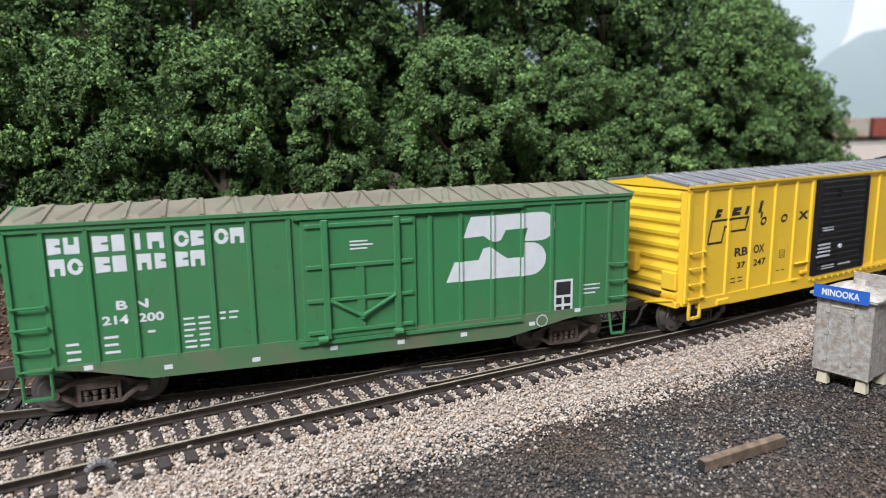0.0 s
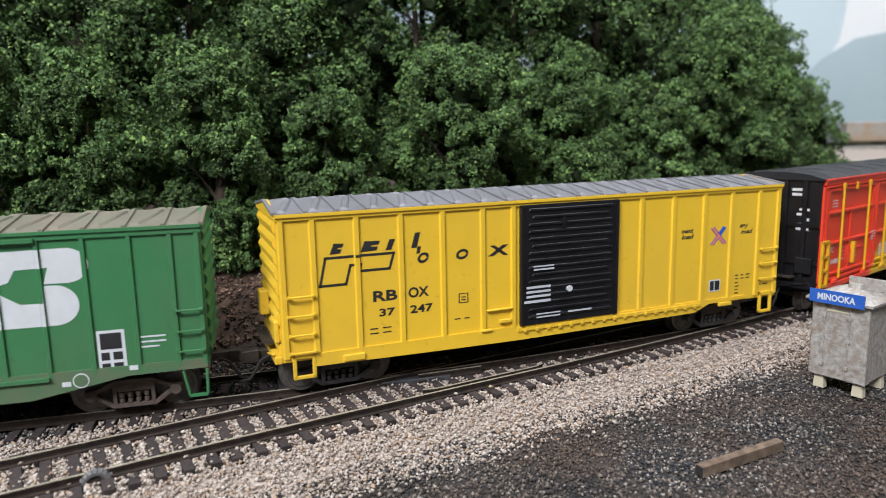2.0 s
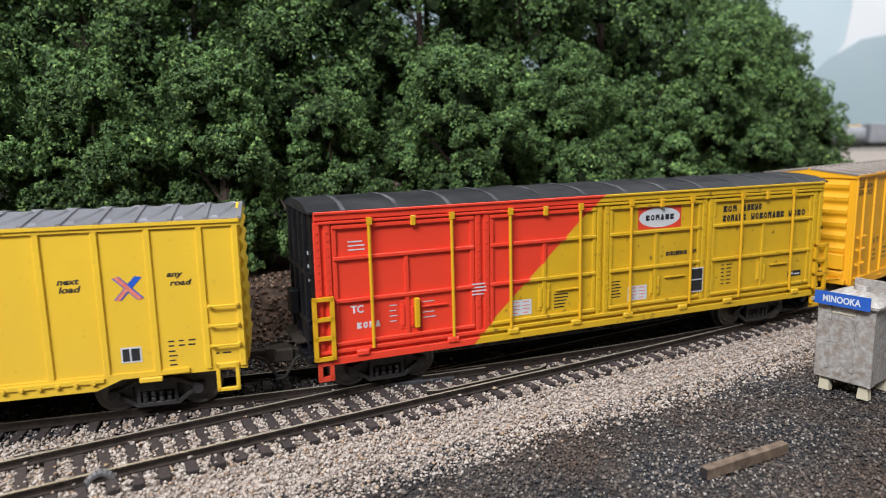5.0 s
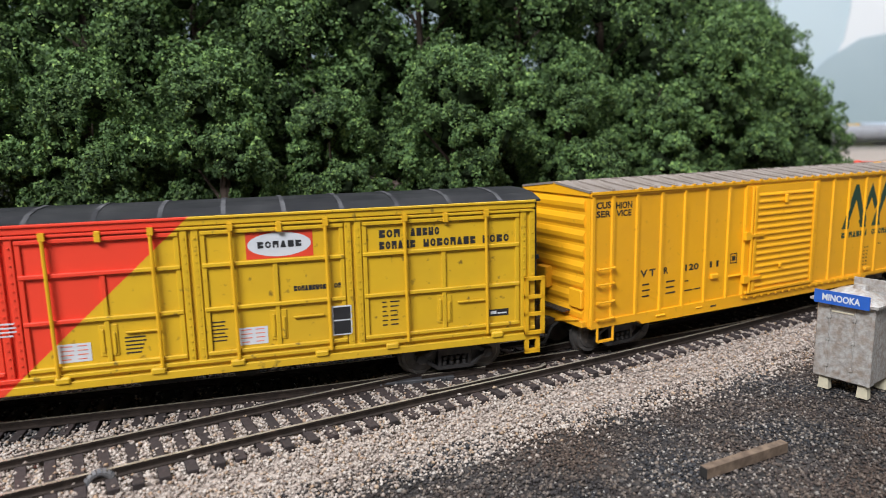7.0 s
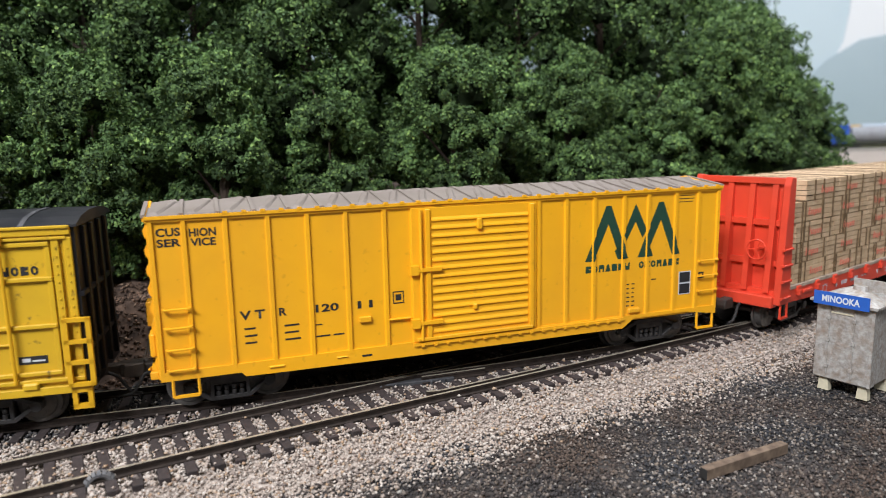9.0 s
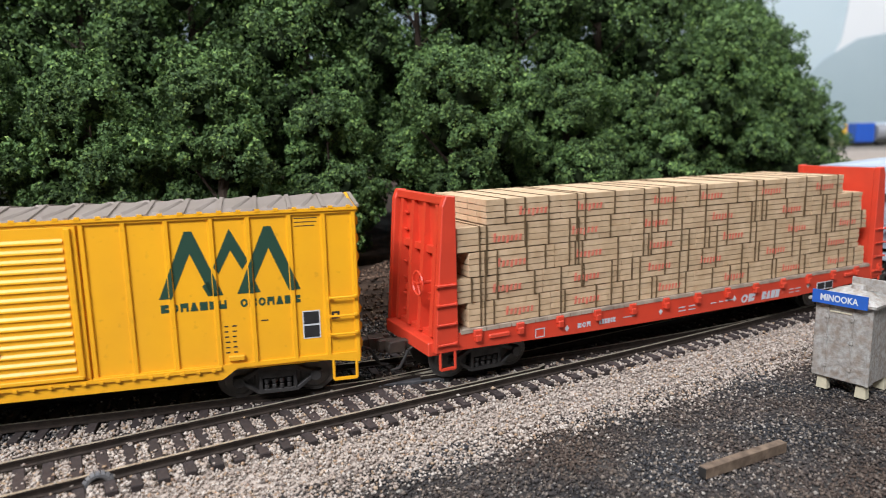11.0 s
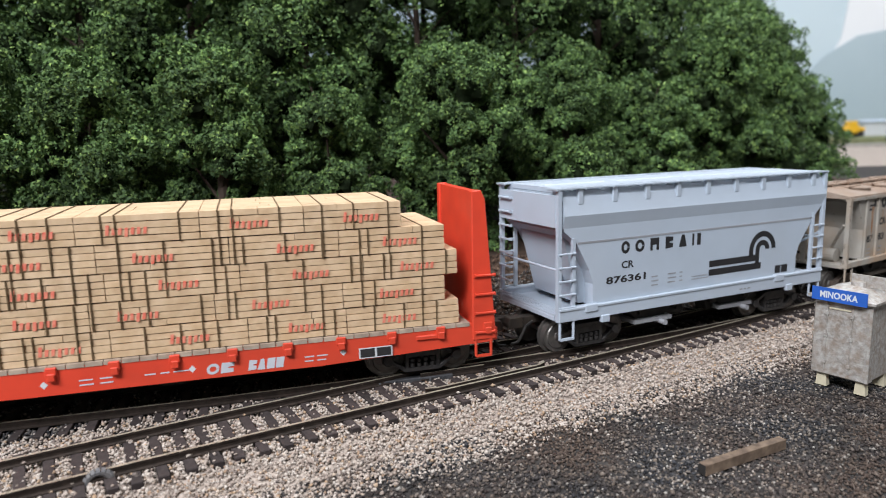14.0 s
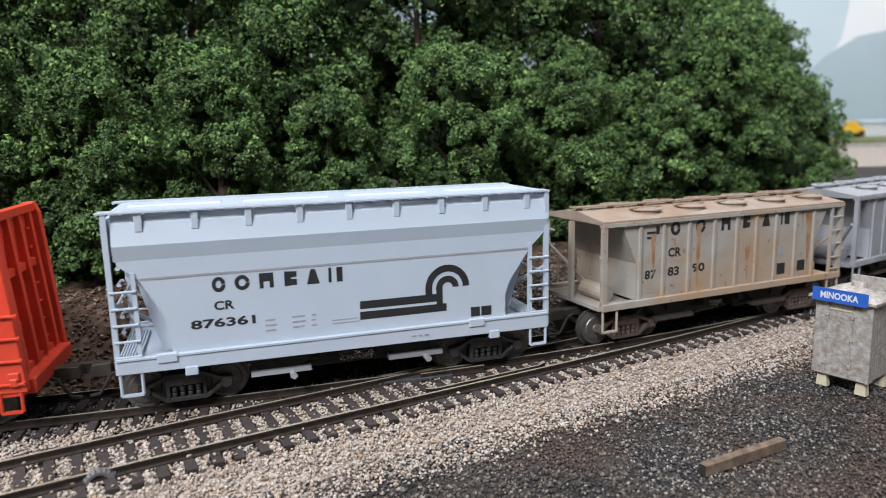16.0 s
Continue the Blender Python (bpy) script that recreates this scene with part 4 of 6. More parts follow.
    part("round_mark_centre", bm, M_GREEN_SILL, top)
    underframe(top, -110, 54)
    running_gear(top, (-97, 36), TRUCK_BROWN)
    coupler(top, -112, -1)
    coupler(top, 55, 1)
    return top


def yellow_boxcar():
    top = tagged(new("boxcar"), "bright yellow model boxcar with black sliding door", "boxcar", "freight cars of the train")
    posts = [-86.9, -78.8, -67, -54.6, -42.3, -29.9, -20, 25.6, 38.2, 50.8, 62.6, 74.7, 83.3]
    box_body(top, -88, 84.2, 11, 49.9, H, M_YELLOW, M_YELLOW, 9, posts, (12, 48.7), 1.9)
    gable_roof(top, -88.4, 84.6, 50.4, 52.6, 8.2, M_ROOF_GREY, M_YELLOW)
    top_rail(top, -88.2, 84.4, 48.6, 50.2, H, M_YELLOW)
    side_sill(top, [(-80, 12.6), (-80, 9.1), (-45, 8.5), (-18, 8.2), (48, 8.8), (54, 11.2), (70, 11.5), (70, 12.6)], H, M_YELLOW)
    bm = bmesh.new()
    bx(bm, -19, 50, -H - 1.1, -H + 0.2, 11.0, 12.0)
    for i in range(17):
        bx(bm, -17 + i * 4, -16 + i * 4, -H - 1.4, -H - 1.0, 10.6, 11.5)
    part("door_track", bm, M_YELLOW, top)
    bm = bmesh.new()
    bx(bm, -18, 16.4, -H - 1.0, -H + 0.1, 12.4, 48.8)
    door = part("door", bm, M_BLACK, top, "black corrugated sliding door", 0.12)
    for i in range(16):
        z = 14.6 + i * 2.15
        bm = bmesh.new()
        s = 1.2 if i % 4 == 2 else 0
        prism(bm, [(-15.6 + s, z), (13.8 - s, z), (13.4 - s, z + 0.9), (-15.2 + s, z + 0.9)], -H - 1.55, -H - 0.9)
        part("door_rib", bm, M_BLACK, door, bevel=0.2)
    bm = bmesh.new()
    for u in (-17.4, 15.6):
        bx(bm, u - 0.5, u + 0.5, -H - 1.5, -H - 0.9, 12.6, 48.6)
    rod(bm, (-3.5, -H - 2.0, 43.8), (-3.5, -H - 0.9, 43.8), 0.9, 10)
    bx(bm, -4.2, -2.8, -H - 1.8, -H - 0.9, 41.5, 44.6)
    part("door_frame", bm, M_BLACK, door)
    for field in [rect(-16.4, -8.2, 23.8, 24.5), rect(-16.4, -8.2, 22.4, 23.1), rect(-16.4, -8.2, 21, 21.7), rect(-17.2, -8.2, 19.4, 20.2), rect(-14, -7, 29.2, 29.7), rect(-14, -7, 30.2, 30.6), rect(-13, -4.8, 14.6, 15), rect(-13, -4.8, 15.6, 16), rect(-2, 6.4, 15.2, 15.7)]:
        plate([field], -H - 1.62, M_GREYWHITE, door, "stencil_bar")
    bm = bmesh.new()
    rod(bm, (-1.5, -H - 1.0, 22.6), (-1.5, -H - 1.75, 22.6), 0.95, 14)
    part("round_mark", bm, M_WHITE, door)
    ladder(top, -86, -79.6, [28.6, 23.5, 18.3, 13.5], -H - 0.9, M_YELLOW, False)
    ladder(top, 75.8, 82.6, [28.4, 23.3, 18], -H - 0.9, M_YELLOW, False)
    for u0, u1, z in ((-85.6, -79.4, 6.0), (76.4, 82.2, 5.4)):
        bm = bmesh.new()
        for a, b, c, d in ((u0, u0 + 1, z, 13), (u1 - 1, u1, z, 13), (u0, u1, z, z + 1), (u0, u1, 11.6, 13)):
            bx(bm, a, b, -H - 0.7, -H + 0.2, c, d)
        part("stirrup_step", bm, M_YELLOW, top, bevel=0.15)
    # wordmark bars, two lines stepped
    word_shapes("bbi", [(-74.4, -71.6), (-66, -61.6), (-59, -57.4)], 38.9, 41.8, FACE, M_INK, top, slant=1.2)
    word_shapes("bonvibuo", [(-51.6, -50)], 38.9, 43.1, FACE, M_INK, top, slant=1.2)
    word_shapes("oo", [(-50.2, -46.9), (-38.6, -34.8)], 34.4, 37.4, FACE, M_INK, top, slant=0.8)
    plate([rect(-50.2, -49.2, 37.2, 39.2, 0.5)], FACE, M_INK, top, "painted_bar")
    plate([[(-28.2, 34.5), (-26.4, 34.5), (-21.6, 37.6), (-23.4, 37.6)], [(-23.2, 34.5), (-21.6, 34.5), (-26, 37.6), (-27.6, 37.6)]], FACE, M_INK, top, "painted_bar")
    # outlined rail-shaped emblem
    path = [(-77.3, 30.6), (-70.3, 30.6), (-68.9, 35.6), (-66, 35.6), (-66.4, 33.8), (-58, 33.8), (-56.7, 38), (-75.6, 38)]
    polys = []
    for a, b in zip(path, path[1:] + path[:1]):
        d = Vector((b[0] - a[0], b[1] - a[1])).normalized()
        n = Vector((-d.y, d.x)) * 0.34
        e = d * 0.34
        polys.append([(a[0] - e.x + n.x, a[1] - e.y + n.y), (a[0] - e.x - n.x, a[1] - e.y - n.y), (b[0] + e.x - n.x, b[1] + e.y - n.y), (b[0] + e.x + n.x, b[1] + e.y + n.y)])
    plate(polys, FACE, M_INK, top, "emblem", "black outlined emblem")
    for u in (-67,):
        plate([rect(u - 0.55, u + 0.55, 37.6, 38.4)], -H - 0.67, M_INK, top, "emblem")
    letters("RB", -63, -56, 24.8, 27.8, FACE, M_INK, top)
    letters("OX", -52.8, -46.7, 24.8, 27.8, FACE, M_INK, top)
    letters("37", -61.4, -56.8, 20.5, 22.7, FACE, M_INK, top)
    letters("247", -52.4, -45.6, 20.3, 22.7, FACE, M_INK, top)
    data_block(-64.2, 17.4, (3, 2.8), 2, FACE, M_INK, top, 1.3, 0.45, 3)
    data_block(-39, 17.2, (2.4, 2.4), 1, FACE, M_INK, top, 1.3, 0.45, 4)
    plate([rect(-37.6, -34.6, 21.6, 21.85), rect(-37.6, -34.6, 24.3, 24.5), rect(-37.6, -37.3, 21.6, 24.5), rect(-34.9, -34.6, 21.6, 24.5), rect(-36.8, -35.4, 22.4, 22.7), rect(-36.8, -35.4, 23.2, 23.5)], FACE, M_INK, top, "stencil_box")
    letters("next", 41.6, 46.6, 36, 37.4, FACE, M_INK, top, slant=0.25)
    letters("load", 41.8, 46.8, 34, 35.6, FACE, M_INK, top, slant=0.25)
    letters("any", 66.4, 70.2, 35.9, 37.4, FACE, M_INK, top, slant=0.25)
    letters("road", 67, 72.2, 34.1, 35.6, FACE, M_INK, top, slant=0.25)
    plate([[(53.9, 31.4), (55.6, 31.2), (60.6, 36.8), (59, 37.2)]], FACE, M_BLUE, top, "cross_emblem", "red and blue crossed emblem")
    plate([[(59.2, 31.2), (60.8, 31.6), (55.4, 37.3), (53.8, 36.9)]], FACE - 0.04, M_BLUE, top, "cross_emblem")
    plate([[(54.2, 31.3), (55.2, 31.2), (57.6, 34.0), (56.8, 34.5)], [(59.4, 31.2), (60.5, 31.4), (55.2, 37.2), (54.1, 37)]], FACE - 0.08, M_REDINK, top, "cross_emblem")
    plate([rect(54.2, 59, 15.2, 19.2)], FACE, M_WHITE, top, "data_panel")
    plate([rect(54.6, 56.2, 15.6, 18.8), rect(56.6, 58.6, 15.6, 18.8)], FACE - 0.05, M_INK, top, "data_field")
    data_block(65.4, 20.0, (1.8, 1.6, 2), 2, FACE, M_INK, top, 1.2, 0.5, 7)
    data_block(65.4, 17.4, (2,), 4, FACE, M_INK, top, 1.2, 0.5, 8)
    data_block(76.6, 15.8, (1, 2.6), 1, FACE, M_INK, top, 1.2, 0.5, 9)
    for u0, u1, z0, z1 in ((-72, -66, 9.3, 11.2), (-29, -20.6, 18.2, 18.8), (-25, -21, 14.2, 15.4), (58, 63.5, 9.9, 11.2), (-31, -27.5, 12.2, 13)):
        bm = bmesh.new()
        bx(bm, u0, u1, -H - 1.2, -H - 0.2, z0, z1)
        part("bracket", bm, M_YELLOW, top, bevel=0.2)
    underframe(top, -86, 82)
    running_gear(top, (-72, 61))
    coupler(top, -88, -1)
    coupler(top, 84, 1)
    brake_gear(top, -88, M_YELLOW)
    return top


def brake_gear(top, u, material):
    """Brake housing, platform and lever rods on the leading end."""
    bm = bmesh.new()
    bx(bm, u - 3.0, u - 0.4, 1, 6, 20, 27)
    bx(bm, u - 1.6, u - 0.2, -15, -9, 16, 22)
    part("brake_housing", bm, material, top, bevel=0.3)
    bm = bmesh.new()
    for k in range(6):
        bx(bm, u - 3.8 + k * 0.6, u - 3.4 + k * 0.6, -9, 9, 14.2, 14.7)
    part("end_platform", bm, M_STEEL, top)
    bm = bmesh.new()
    bx(bm, u - 2.0, u, -16, 16, 10.4, 12.4)
    rod(bm, (u - 2.2, -15, 13), (u - 2.2, -3, 10), 0.4, 6)
    part("end_sill", bm, material, top, bevel=0.2)


def orange_boxcar():
    top = tagged(new("boxcar"), "deep yellow model boxcar with ribbed sliding door", "boxcar", "freight cars of the train")
    posts = [-83, -75.4, -65.5, -55.1, -45.1, -35, -24.4, -16.4, 22.4, 31.7, 41.4, 51.9, 60.8, 71.1, 79.8, 87.6]
    box_body(top, -84, 88.4, 10.6, 51.4, H, M_ORANGE, M_ORANGE, 8, posts, (11.4, 50.6), 1.5, 0.6)
    gable_roof(top, -84.4, 88.8, 52.0, 54.0, 8.6, M_ROOF_DUST, M_ORANGE)
    top_rail(top, -84.2, 88.6, 50.5, 51.9, H, M_ORANGE)
    bm = bmesh.new()
    for i in range(34):
        bx(bm, -66 + i * 4.6, -64.8 + i * 4.6, -H - 1.2, -H - 0.7, 51.8, 52.5)
    part("eave_rivets", bm, M_ORANGE, top)["kind"] = "stuff"
    side_sill(top, [(-83.6, 12.4), (-83.6, 10.0), (-64, 10.0), (-63, 8.8), (-16, 8.4), (52, 8.4), (56, 11.2), (76, 11.3), (88, 9.6), (88, 12.4)], H, M_ORANGE)
    bm = bmesh.new()
    bx(bm, -17, 21.4, -H - 0.9, -H + 0.1, 12.4, 50.4)
    door = part("door", bm, M_ORANGE, top, "yellow horizontally ribbed sliding door", 0.12)
    for i in range(15):
        z = 14.4 + i * 2.28
        bm = bmesh.new()
        prism(bm, [(-H - 0.8, z), (-H - 1.35, z + 0.3), (-H - 1.3, z + 0.7), (-H - 0.8, z + 1.5)], -11.2, 18.4, "x")
        part("door_rib", bm, M_ORANGE, door)
    bm = bmesh.new()
    for u in (-12.4, 19.6):
        bx(bm, u - 0.7, u + 0.7, -H - 1.6, -H - 0.8, 13, 50)
    bx(bm, -16, 20, -H - 1.7, -H - 0.8, 12.6, 13.6)
    part("door_frame", bm, M_ORANGE, door, bevel=0.15)
    bm = bmesh.new()
    rod(bm, (-14.6, -H - 1.6, 13), (-14.6, -H - 1.6, 50), 0.45, 8)
    for z in (33.2, 18.0):
        bx(bm, -17.6, -8.6, -H - 2.1, -H - 0.8, z - 0.5, z + 0.5)
        bx(bm, -17.8, -15.4, -H - 2.2, -H - 0.8, z - 1.3, z + 1.3)
    part("door_latch", bm, M_ORANGE, door)
    bm = bmesh.new()
    bx(bm, 2.2, 3.6, -H - 2.2, -H - 1.2, 43.6, 46.6)
    part("door_stop", bm, M_ORANGE, door, bevel=0.2)
    bm = bmesh.new()
    bx(bm, 0.8, 2, -H - 2.0, -H - 1.2, 20.4, 22)
    part("door_stop", bm, M_ORANGE, door, bevel=0.2)
    bm = bmesh.new()
    bx(bm, -17, 52, -H - 1.2, -H + 0.1, 11.2, 12.1)
    for i in range(18):
        bx(bm, -15 + i * 3.8, -14 + i * 3.8, -H - 1.45, -H - 1.1, 10.9, 11.6)
    part("door_track", bm, M_ORANGE, top)
    ladder(top, -81.6, -75.4, [28.6, 23.8, 18.2, 12.9], -H - 1.0, M_ORANGE, False)
    ladder(top, 80.4, 87.2, [28, 23, 18], -H - 0.9, M_ORANGE, False)
    for u0, u1, z in ((-80.8, -74.6, 5.6), (80.8, 87, 5.2)):
        stirrup(top, u0, u1, z, 10.6, -H - 0.2, M_ORANGE)
    letters("CUS", -81.8, -76.2, 46.8, 48.9, FACE, M_INK, top)
    letters("HION", -74.2, -67.8, 46.4, 48.5, FACE, M_INK, top)
    letters("SER", -81.8, -76.2, 44.2, 46.2, FACE, M_INK, top)
    letters("VICE", -74, -68, 44, 46, FACE, M_INK, top)
    letters("V T", -63.6, -57.2, 23.8, 26.2, FACE, M_INK, top)
    letters("R", -53.6, -51.6, 23.9, 26.1, FACE, M_INK, top)
    letters("120", -44, -37.8, 23.8, 26, FACE, M_INK, top)
    letters("11", -32.6, -28.4, 23.7, 25.8, FACE, M_INK, top)
    data_block(-62.6, 21.6, (3.6,), 3, FACE, M_INK, top, 1.9, 0.7, 3)
    data_block(-52.4, 21.4, (5,), 3, FACE, M_INK, top, 1.9, 0.7, 4)
    data_block(-44.2, 20.6, (2,), 1, FACE, M_INK, top, 1.9, 0.5, 5)
    data_block(-44.2, 17.4, (4, 3), 1, FACE, M_INK, top, 1.9, 0.6, 6)
    data_block(-32, 10.6, (3,), 1, -H - 0.62, M_INK, top, 1.9, 0.8, 6)
    plate([rect(-22.6, -19.4, 24, 24.3), rect(-22.6, -19.4, 27.2, 27.5), rect(-22.6, -22.3, 24, 27.5), rect(-19.7, -19.4, 24, 27.5), rect(-21.8, -20.2, 24.9, 26.6)], FACE, M_INK, top, "stencil_box")
    # emblem: three peaks
    def peak(a, apex, b, z0, zt, w):
        return [(a, z0), (a + w, z0), (apex, zt - 5.6), (b - w, z0), (b, z0), (apex + 0.9, zt), (apex - 0.9, zt)]
    shapes = [peak(38.4, 46.4, 53.8, 30.8, 47.6, 3.0), peak(57.2, 65.6, 73.2, 30.8, 47.9, 3.0), [(51.8, 38.2), (56.2, 47.8), (60.4, 39.4), (58.8, 37), (56.2, 42.2), (53, 36.4)], [(50, 30.8), (52.4, 30.8), (50.2, 34.6), (48.8, 33.4)], [(60, 30.8), (63, 30.8), (61.6, 34.4), (60.4, 33)]]
    for poly in shapes:
        plate([poly], FACE, M_INKGREEN, top, "emblem", "dark green peaks emblem")
        for u in (41.4, 51.9, 60.8, 71.1):
            q = clip(poly, u - 0.46, u + 0.46)
            if q:
                plate([q], -H - 0.67, M_INKGREEN, top, "emblem")
    word_shapes("bonvibuo", run_of(38.4, 54.6, 7) + run_of(57.6, 73.2, 7), 27.2, 29.4, FACE, M_INKGREEN, top)
    plate([rect(73.2, 77.8, 17.2, 24.8)], FACE, M_WHITE, top, "data_panel")
    plate([rect(73.5, 77.5, 21.2, 24.5), rect(73.5, 77.5, 17.5, 20.7)], FACE - 0.05, M_INK, top, "data_field")
    plate([rect(80.9, 83, 22, 24), ], FACE, M_INK, top, "stencil_box")
    plate([rect(81.5, 82.4, 22.6, 23.4)], FACE - 0.05, M_ORANGE, top, "stencil_box")
    data_block(53.4, 22.6, (1.2, 1.2), 6, FACE, M_INK, top, 1.4, 0.5, 8)
    data_block(62.6, 23.4, (2.4,), 1, FACE, M_INK, top, 1.4, 0.5, 8)
    data_block(72.4, 49.6, (7,), 3, FACE, M_INK, top, 1.0, 0.3, 9)
    for u0, u1, z0, z1 in ((-32.4, -29, 19.8, 21.4), (-24, -17.6, 19.4, 20.0), (-57, -53, 10.2, 10.8), (-39, -36, 10.6, 11), (54, 58, 13.2, 14.6)):
        bm = bmesh.new()
        bx(bm, u0, u1, -H - 1.0, -H + 0.1, z0, z1)
        part("bracket", bm, M_ORANGE, top, bevel=0.2)
    underframe(top, -82, 86)
    running_gear(top, (-67, 66))
    coupler(top, -84, -1)
    coupler(top, 88, 1)
    brake_gear(top, -84, M_ORANGE)
    return top


def all_door_car():
    top = tagged(new("boxcar"), "red and yellow model all-door boxcar with dark roof", "boxcar", "freight cars of the train")
    hb = 16.4
    u0, u1 = -93, 90.4
    bm = bmesh.new()
    bx(bm, u0, u1, -hb, hb, 10.5, 50.6)
    part("body", bm, M_TWOTONE, top)
    for s, u in ((-1, u0), (1, u1)):
        bm = bmesh.new()
        prism(bm, [(-hb, 9), (hb, 9), (hb, 50.6), (10, 52.5), (-10, 52.5), (-hb, 50.6)], min(u, u + s * 0.8), max(u, u + s * 0.8), "x")
        part("end_wall", bm, M_BLACK, top)
        for y in (-11, -4, 4, 11):
            bm = bmesh.new()
            a, b = sorted((u + s * 0.7, u + s * 1.9))
            bx(bm, a, b, y - 0.8, y + 0.8, 11, 50)
            part("end_post", bm, M_BLACK, top, bevel=0.2)
        for z in (20, 34):
            bm = bmesh.new()
            a, b = sorted((u + s * 0.7, u + s * 1.6))
            bx(bm, a, b, -hb, hb, z - 0.6, z + 0.6)
            part("end_beam", bm, M_BLACK, top)
    bm = bmesh.new()
    prism(bm, [(-17.3, 50.4), (17.3, 50.4), (17.3, 51.0), (12, 52.5), (5, 53.2), (-5, 53.2), (-12, 52.5), (-17.3, 51.0)], u0 - 1.6, u1 + 1.6, "x")
    part("roof", bm, M_ROOF_DARK, top)
    for i in range(12):
        u = u0 + 8 + i * 15
        bm = bmesh.new()
        prism(bm, [(-17.4, 51.0), (-12, 52.55), (-5, 53.3), (5, 53.3), (12, 52.55), (17.4, 51.0), (12, 52.75), (5, 53.45), (-5, 53.45), (-12, 52.75)], u - 0.6, u + 0.6, "x")
        part("roof_seam", bm, M_SEAM, top)
    for side in (-1, 1):
        def slab(name, a, b, z0, z1, d0, d1, material, bevel=0.12):
            bm = bmesh.new()
            p, q = sorted((side * (hb + d0), side * (hb + d1)))
            bx(bm, a, b, p, q, z0, z1)
            return part(name, bm, material, top, bevel=bevel)
        slab("top_rail", u0, u1, 48.6, 50.8, -0.1, 0.9, M_TWOTONE)
        slab("top_rail", u0, u1, 50.2, 50.9, 0.8, 1.4, M_TWOTONE)
        slab("door_track", u0 + 1, u1 - 1, 47.6, 48.3, 0, 1.2, M_TWOTONE)
        slab("side_sill", u0, u1, 9.6, 11.6, -0.4, 1.3, M_TWOTONE)
        slab("side_sill", u0, u1, 12.6, 13.6, -0.2, 1.1, M_TWOTONE)
        for u in (-91, -44.9, -3.6, 37.6, 88.2):
            slab("side_post", u - 2.2, u - 0.5, 13.4, 48, -0.1, 0.8, M_TWOTONE)
            slab("side_post", u + 0.5, u + 2.2, 13.4, 48, -0.1, 0.8, M_TWOTONE)
            bm = bmesh.new()
            for k in range(16):
                for e in (-1.3, 1.3):
                    y = side * (hb + 0.85)
                    bx(bm, u + e - 0.2, u + e + 0.2, y - 0.2, y + 0.2, 14.5 + k * 2.05, 14.9 + k * 2.05)
            part("rivet_row", bm, M_TWOTONE, top)["kind"] = "stuff"
        for a, b in ((-88.4, -47.4), (-42.4, -6.1), (-1.1, 35.1), (40.1, 85.6)):
            for z in (46.6, 38.2, 26.7, 15.0):
                slab("door_rib", a, b, z - 0.55, z + 0.55, 0, 0.95, M_TWOTONE, 0.2)
                if a > -45:
                    slab("grime_line", max(a, -28 if z > 30 else a), b, z - 0.72, z - 0.55, 0, 0.12, M_GRIME, 0)
            m = (a + b) / 2
            for u in (a + 0.6, b - 0.6, m):
                slab("door_stile", u - 0.6, u + 0.6, 15, 46.6 if u != m else 38, 0, 0.6, M_TWOTONE)
                if a > -20:
                    slab("grime_line", u + 0.6, u + 0.74, 15.6, 38, 0, 0.1, M_GRIME, 0)
            slab("door_bracket", m + 4, m + 12, 22.4, 22.9, 0, 0.8, M_TWOTONE)
            slab("door_bracket", m - 2, m + 2.2, 17, 25, 0, 0.3, M_TWOTONE, 0.1)
            slab("door_bracket", m - 1.6, m - 0.9, 18, 24, 0.2, 0.7, M_TWOTONE, 0.1)
            slab("door_bracket", m + 1.1, m + 1.7, 17.6, 23, 0.2, 0.7, M_TWOTONE, 0.1)
            slab("door_roller", a + 5.4, a + 9, 11.2, 13, 0.4, 1.9, M_TWOTONE, 0.4)
            slab("door_roller", b - 9, b - 5.4, 11.2, 13, 0.4, 1.9, M_TWOTONE, 0.4)
        for u, z0 in ((-78.2, 13), (-54.4, 13), (-36, 13), (-12.2, 13), (6.5, 13), (30.5, 13), (51.9, 13), (75.4, 13)):
            bm = bmesh.new()
            y = side * (hb + 1.5)
            rod(bm, (u, y, z0), (u - 0.3, y, 48.4), 0.46, 8)
            bx(bm, u - 0.9, u + 0.5, y - 0.5, y + 0.4, 46.9, 48.8)
            part("locking_rod", bm, M_STRAPYEL, top)
        for u in (-65.9, -24.3, 18.4, 63.4):
            slab("door_lug", u - 0.75, u + 0.75, 45.8, 48.6, 0.6, 1.5, M_STRAPYEL, 0.2)
    bm = bmesh.new()
    bx(bm, -66, -64.6, -hb - 1.7, -hb, 17, 25.4)
    part("door_handle", bm, M_STRAPYEL, top, bevel=0.2)
    for a, b in ((-94.6, -88.8), (86.8, 93)):
        bm = bmesh.new()
        for z in (28, 22.6, 17.4, 11.8):
            bx(bm, a, b, -hb - 2.2, -hb - 1.2, z - 0.5, z + 0.5)
        for u in (a, b - 1.1):
            bx(bm, u, u + 1.1, -hb - 2.2, -hb - 1.2, 11.3, 28.5)
        part("ladder", bm, M_STRAPYEL, top, "yellow corner ladder")
    for a, b, m in ((-93.6, -89.4, M_RED), (87.2, 91.8, M_STRAPYEL)):
        bm = bmesh.new()
        for p in ((a, a + 1.1, 5.8, 11), (b - 1.1, b, 5.8, 11), (a, b, 5.4, 6.6), (a, b, 9.6, 11)):
            bx(bm, p[0], p[1], -hb - 1.4, -hb - 0.3, p[2], p[3])
        part("stirrup_step", bm, m, top)
    f = -hb - 0.08
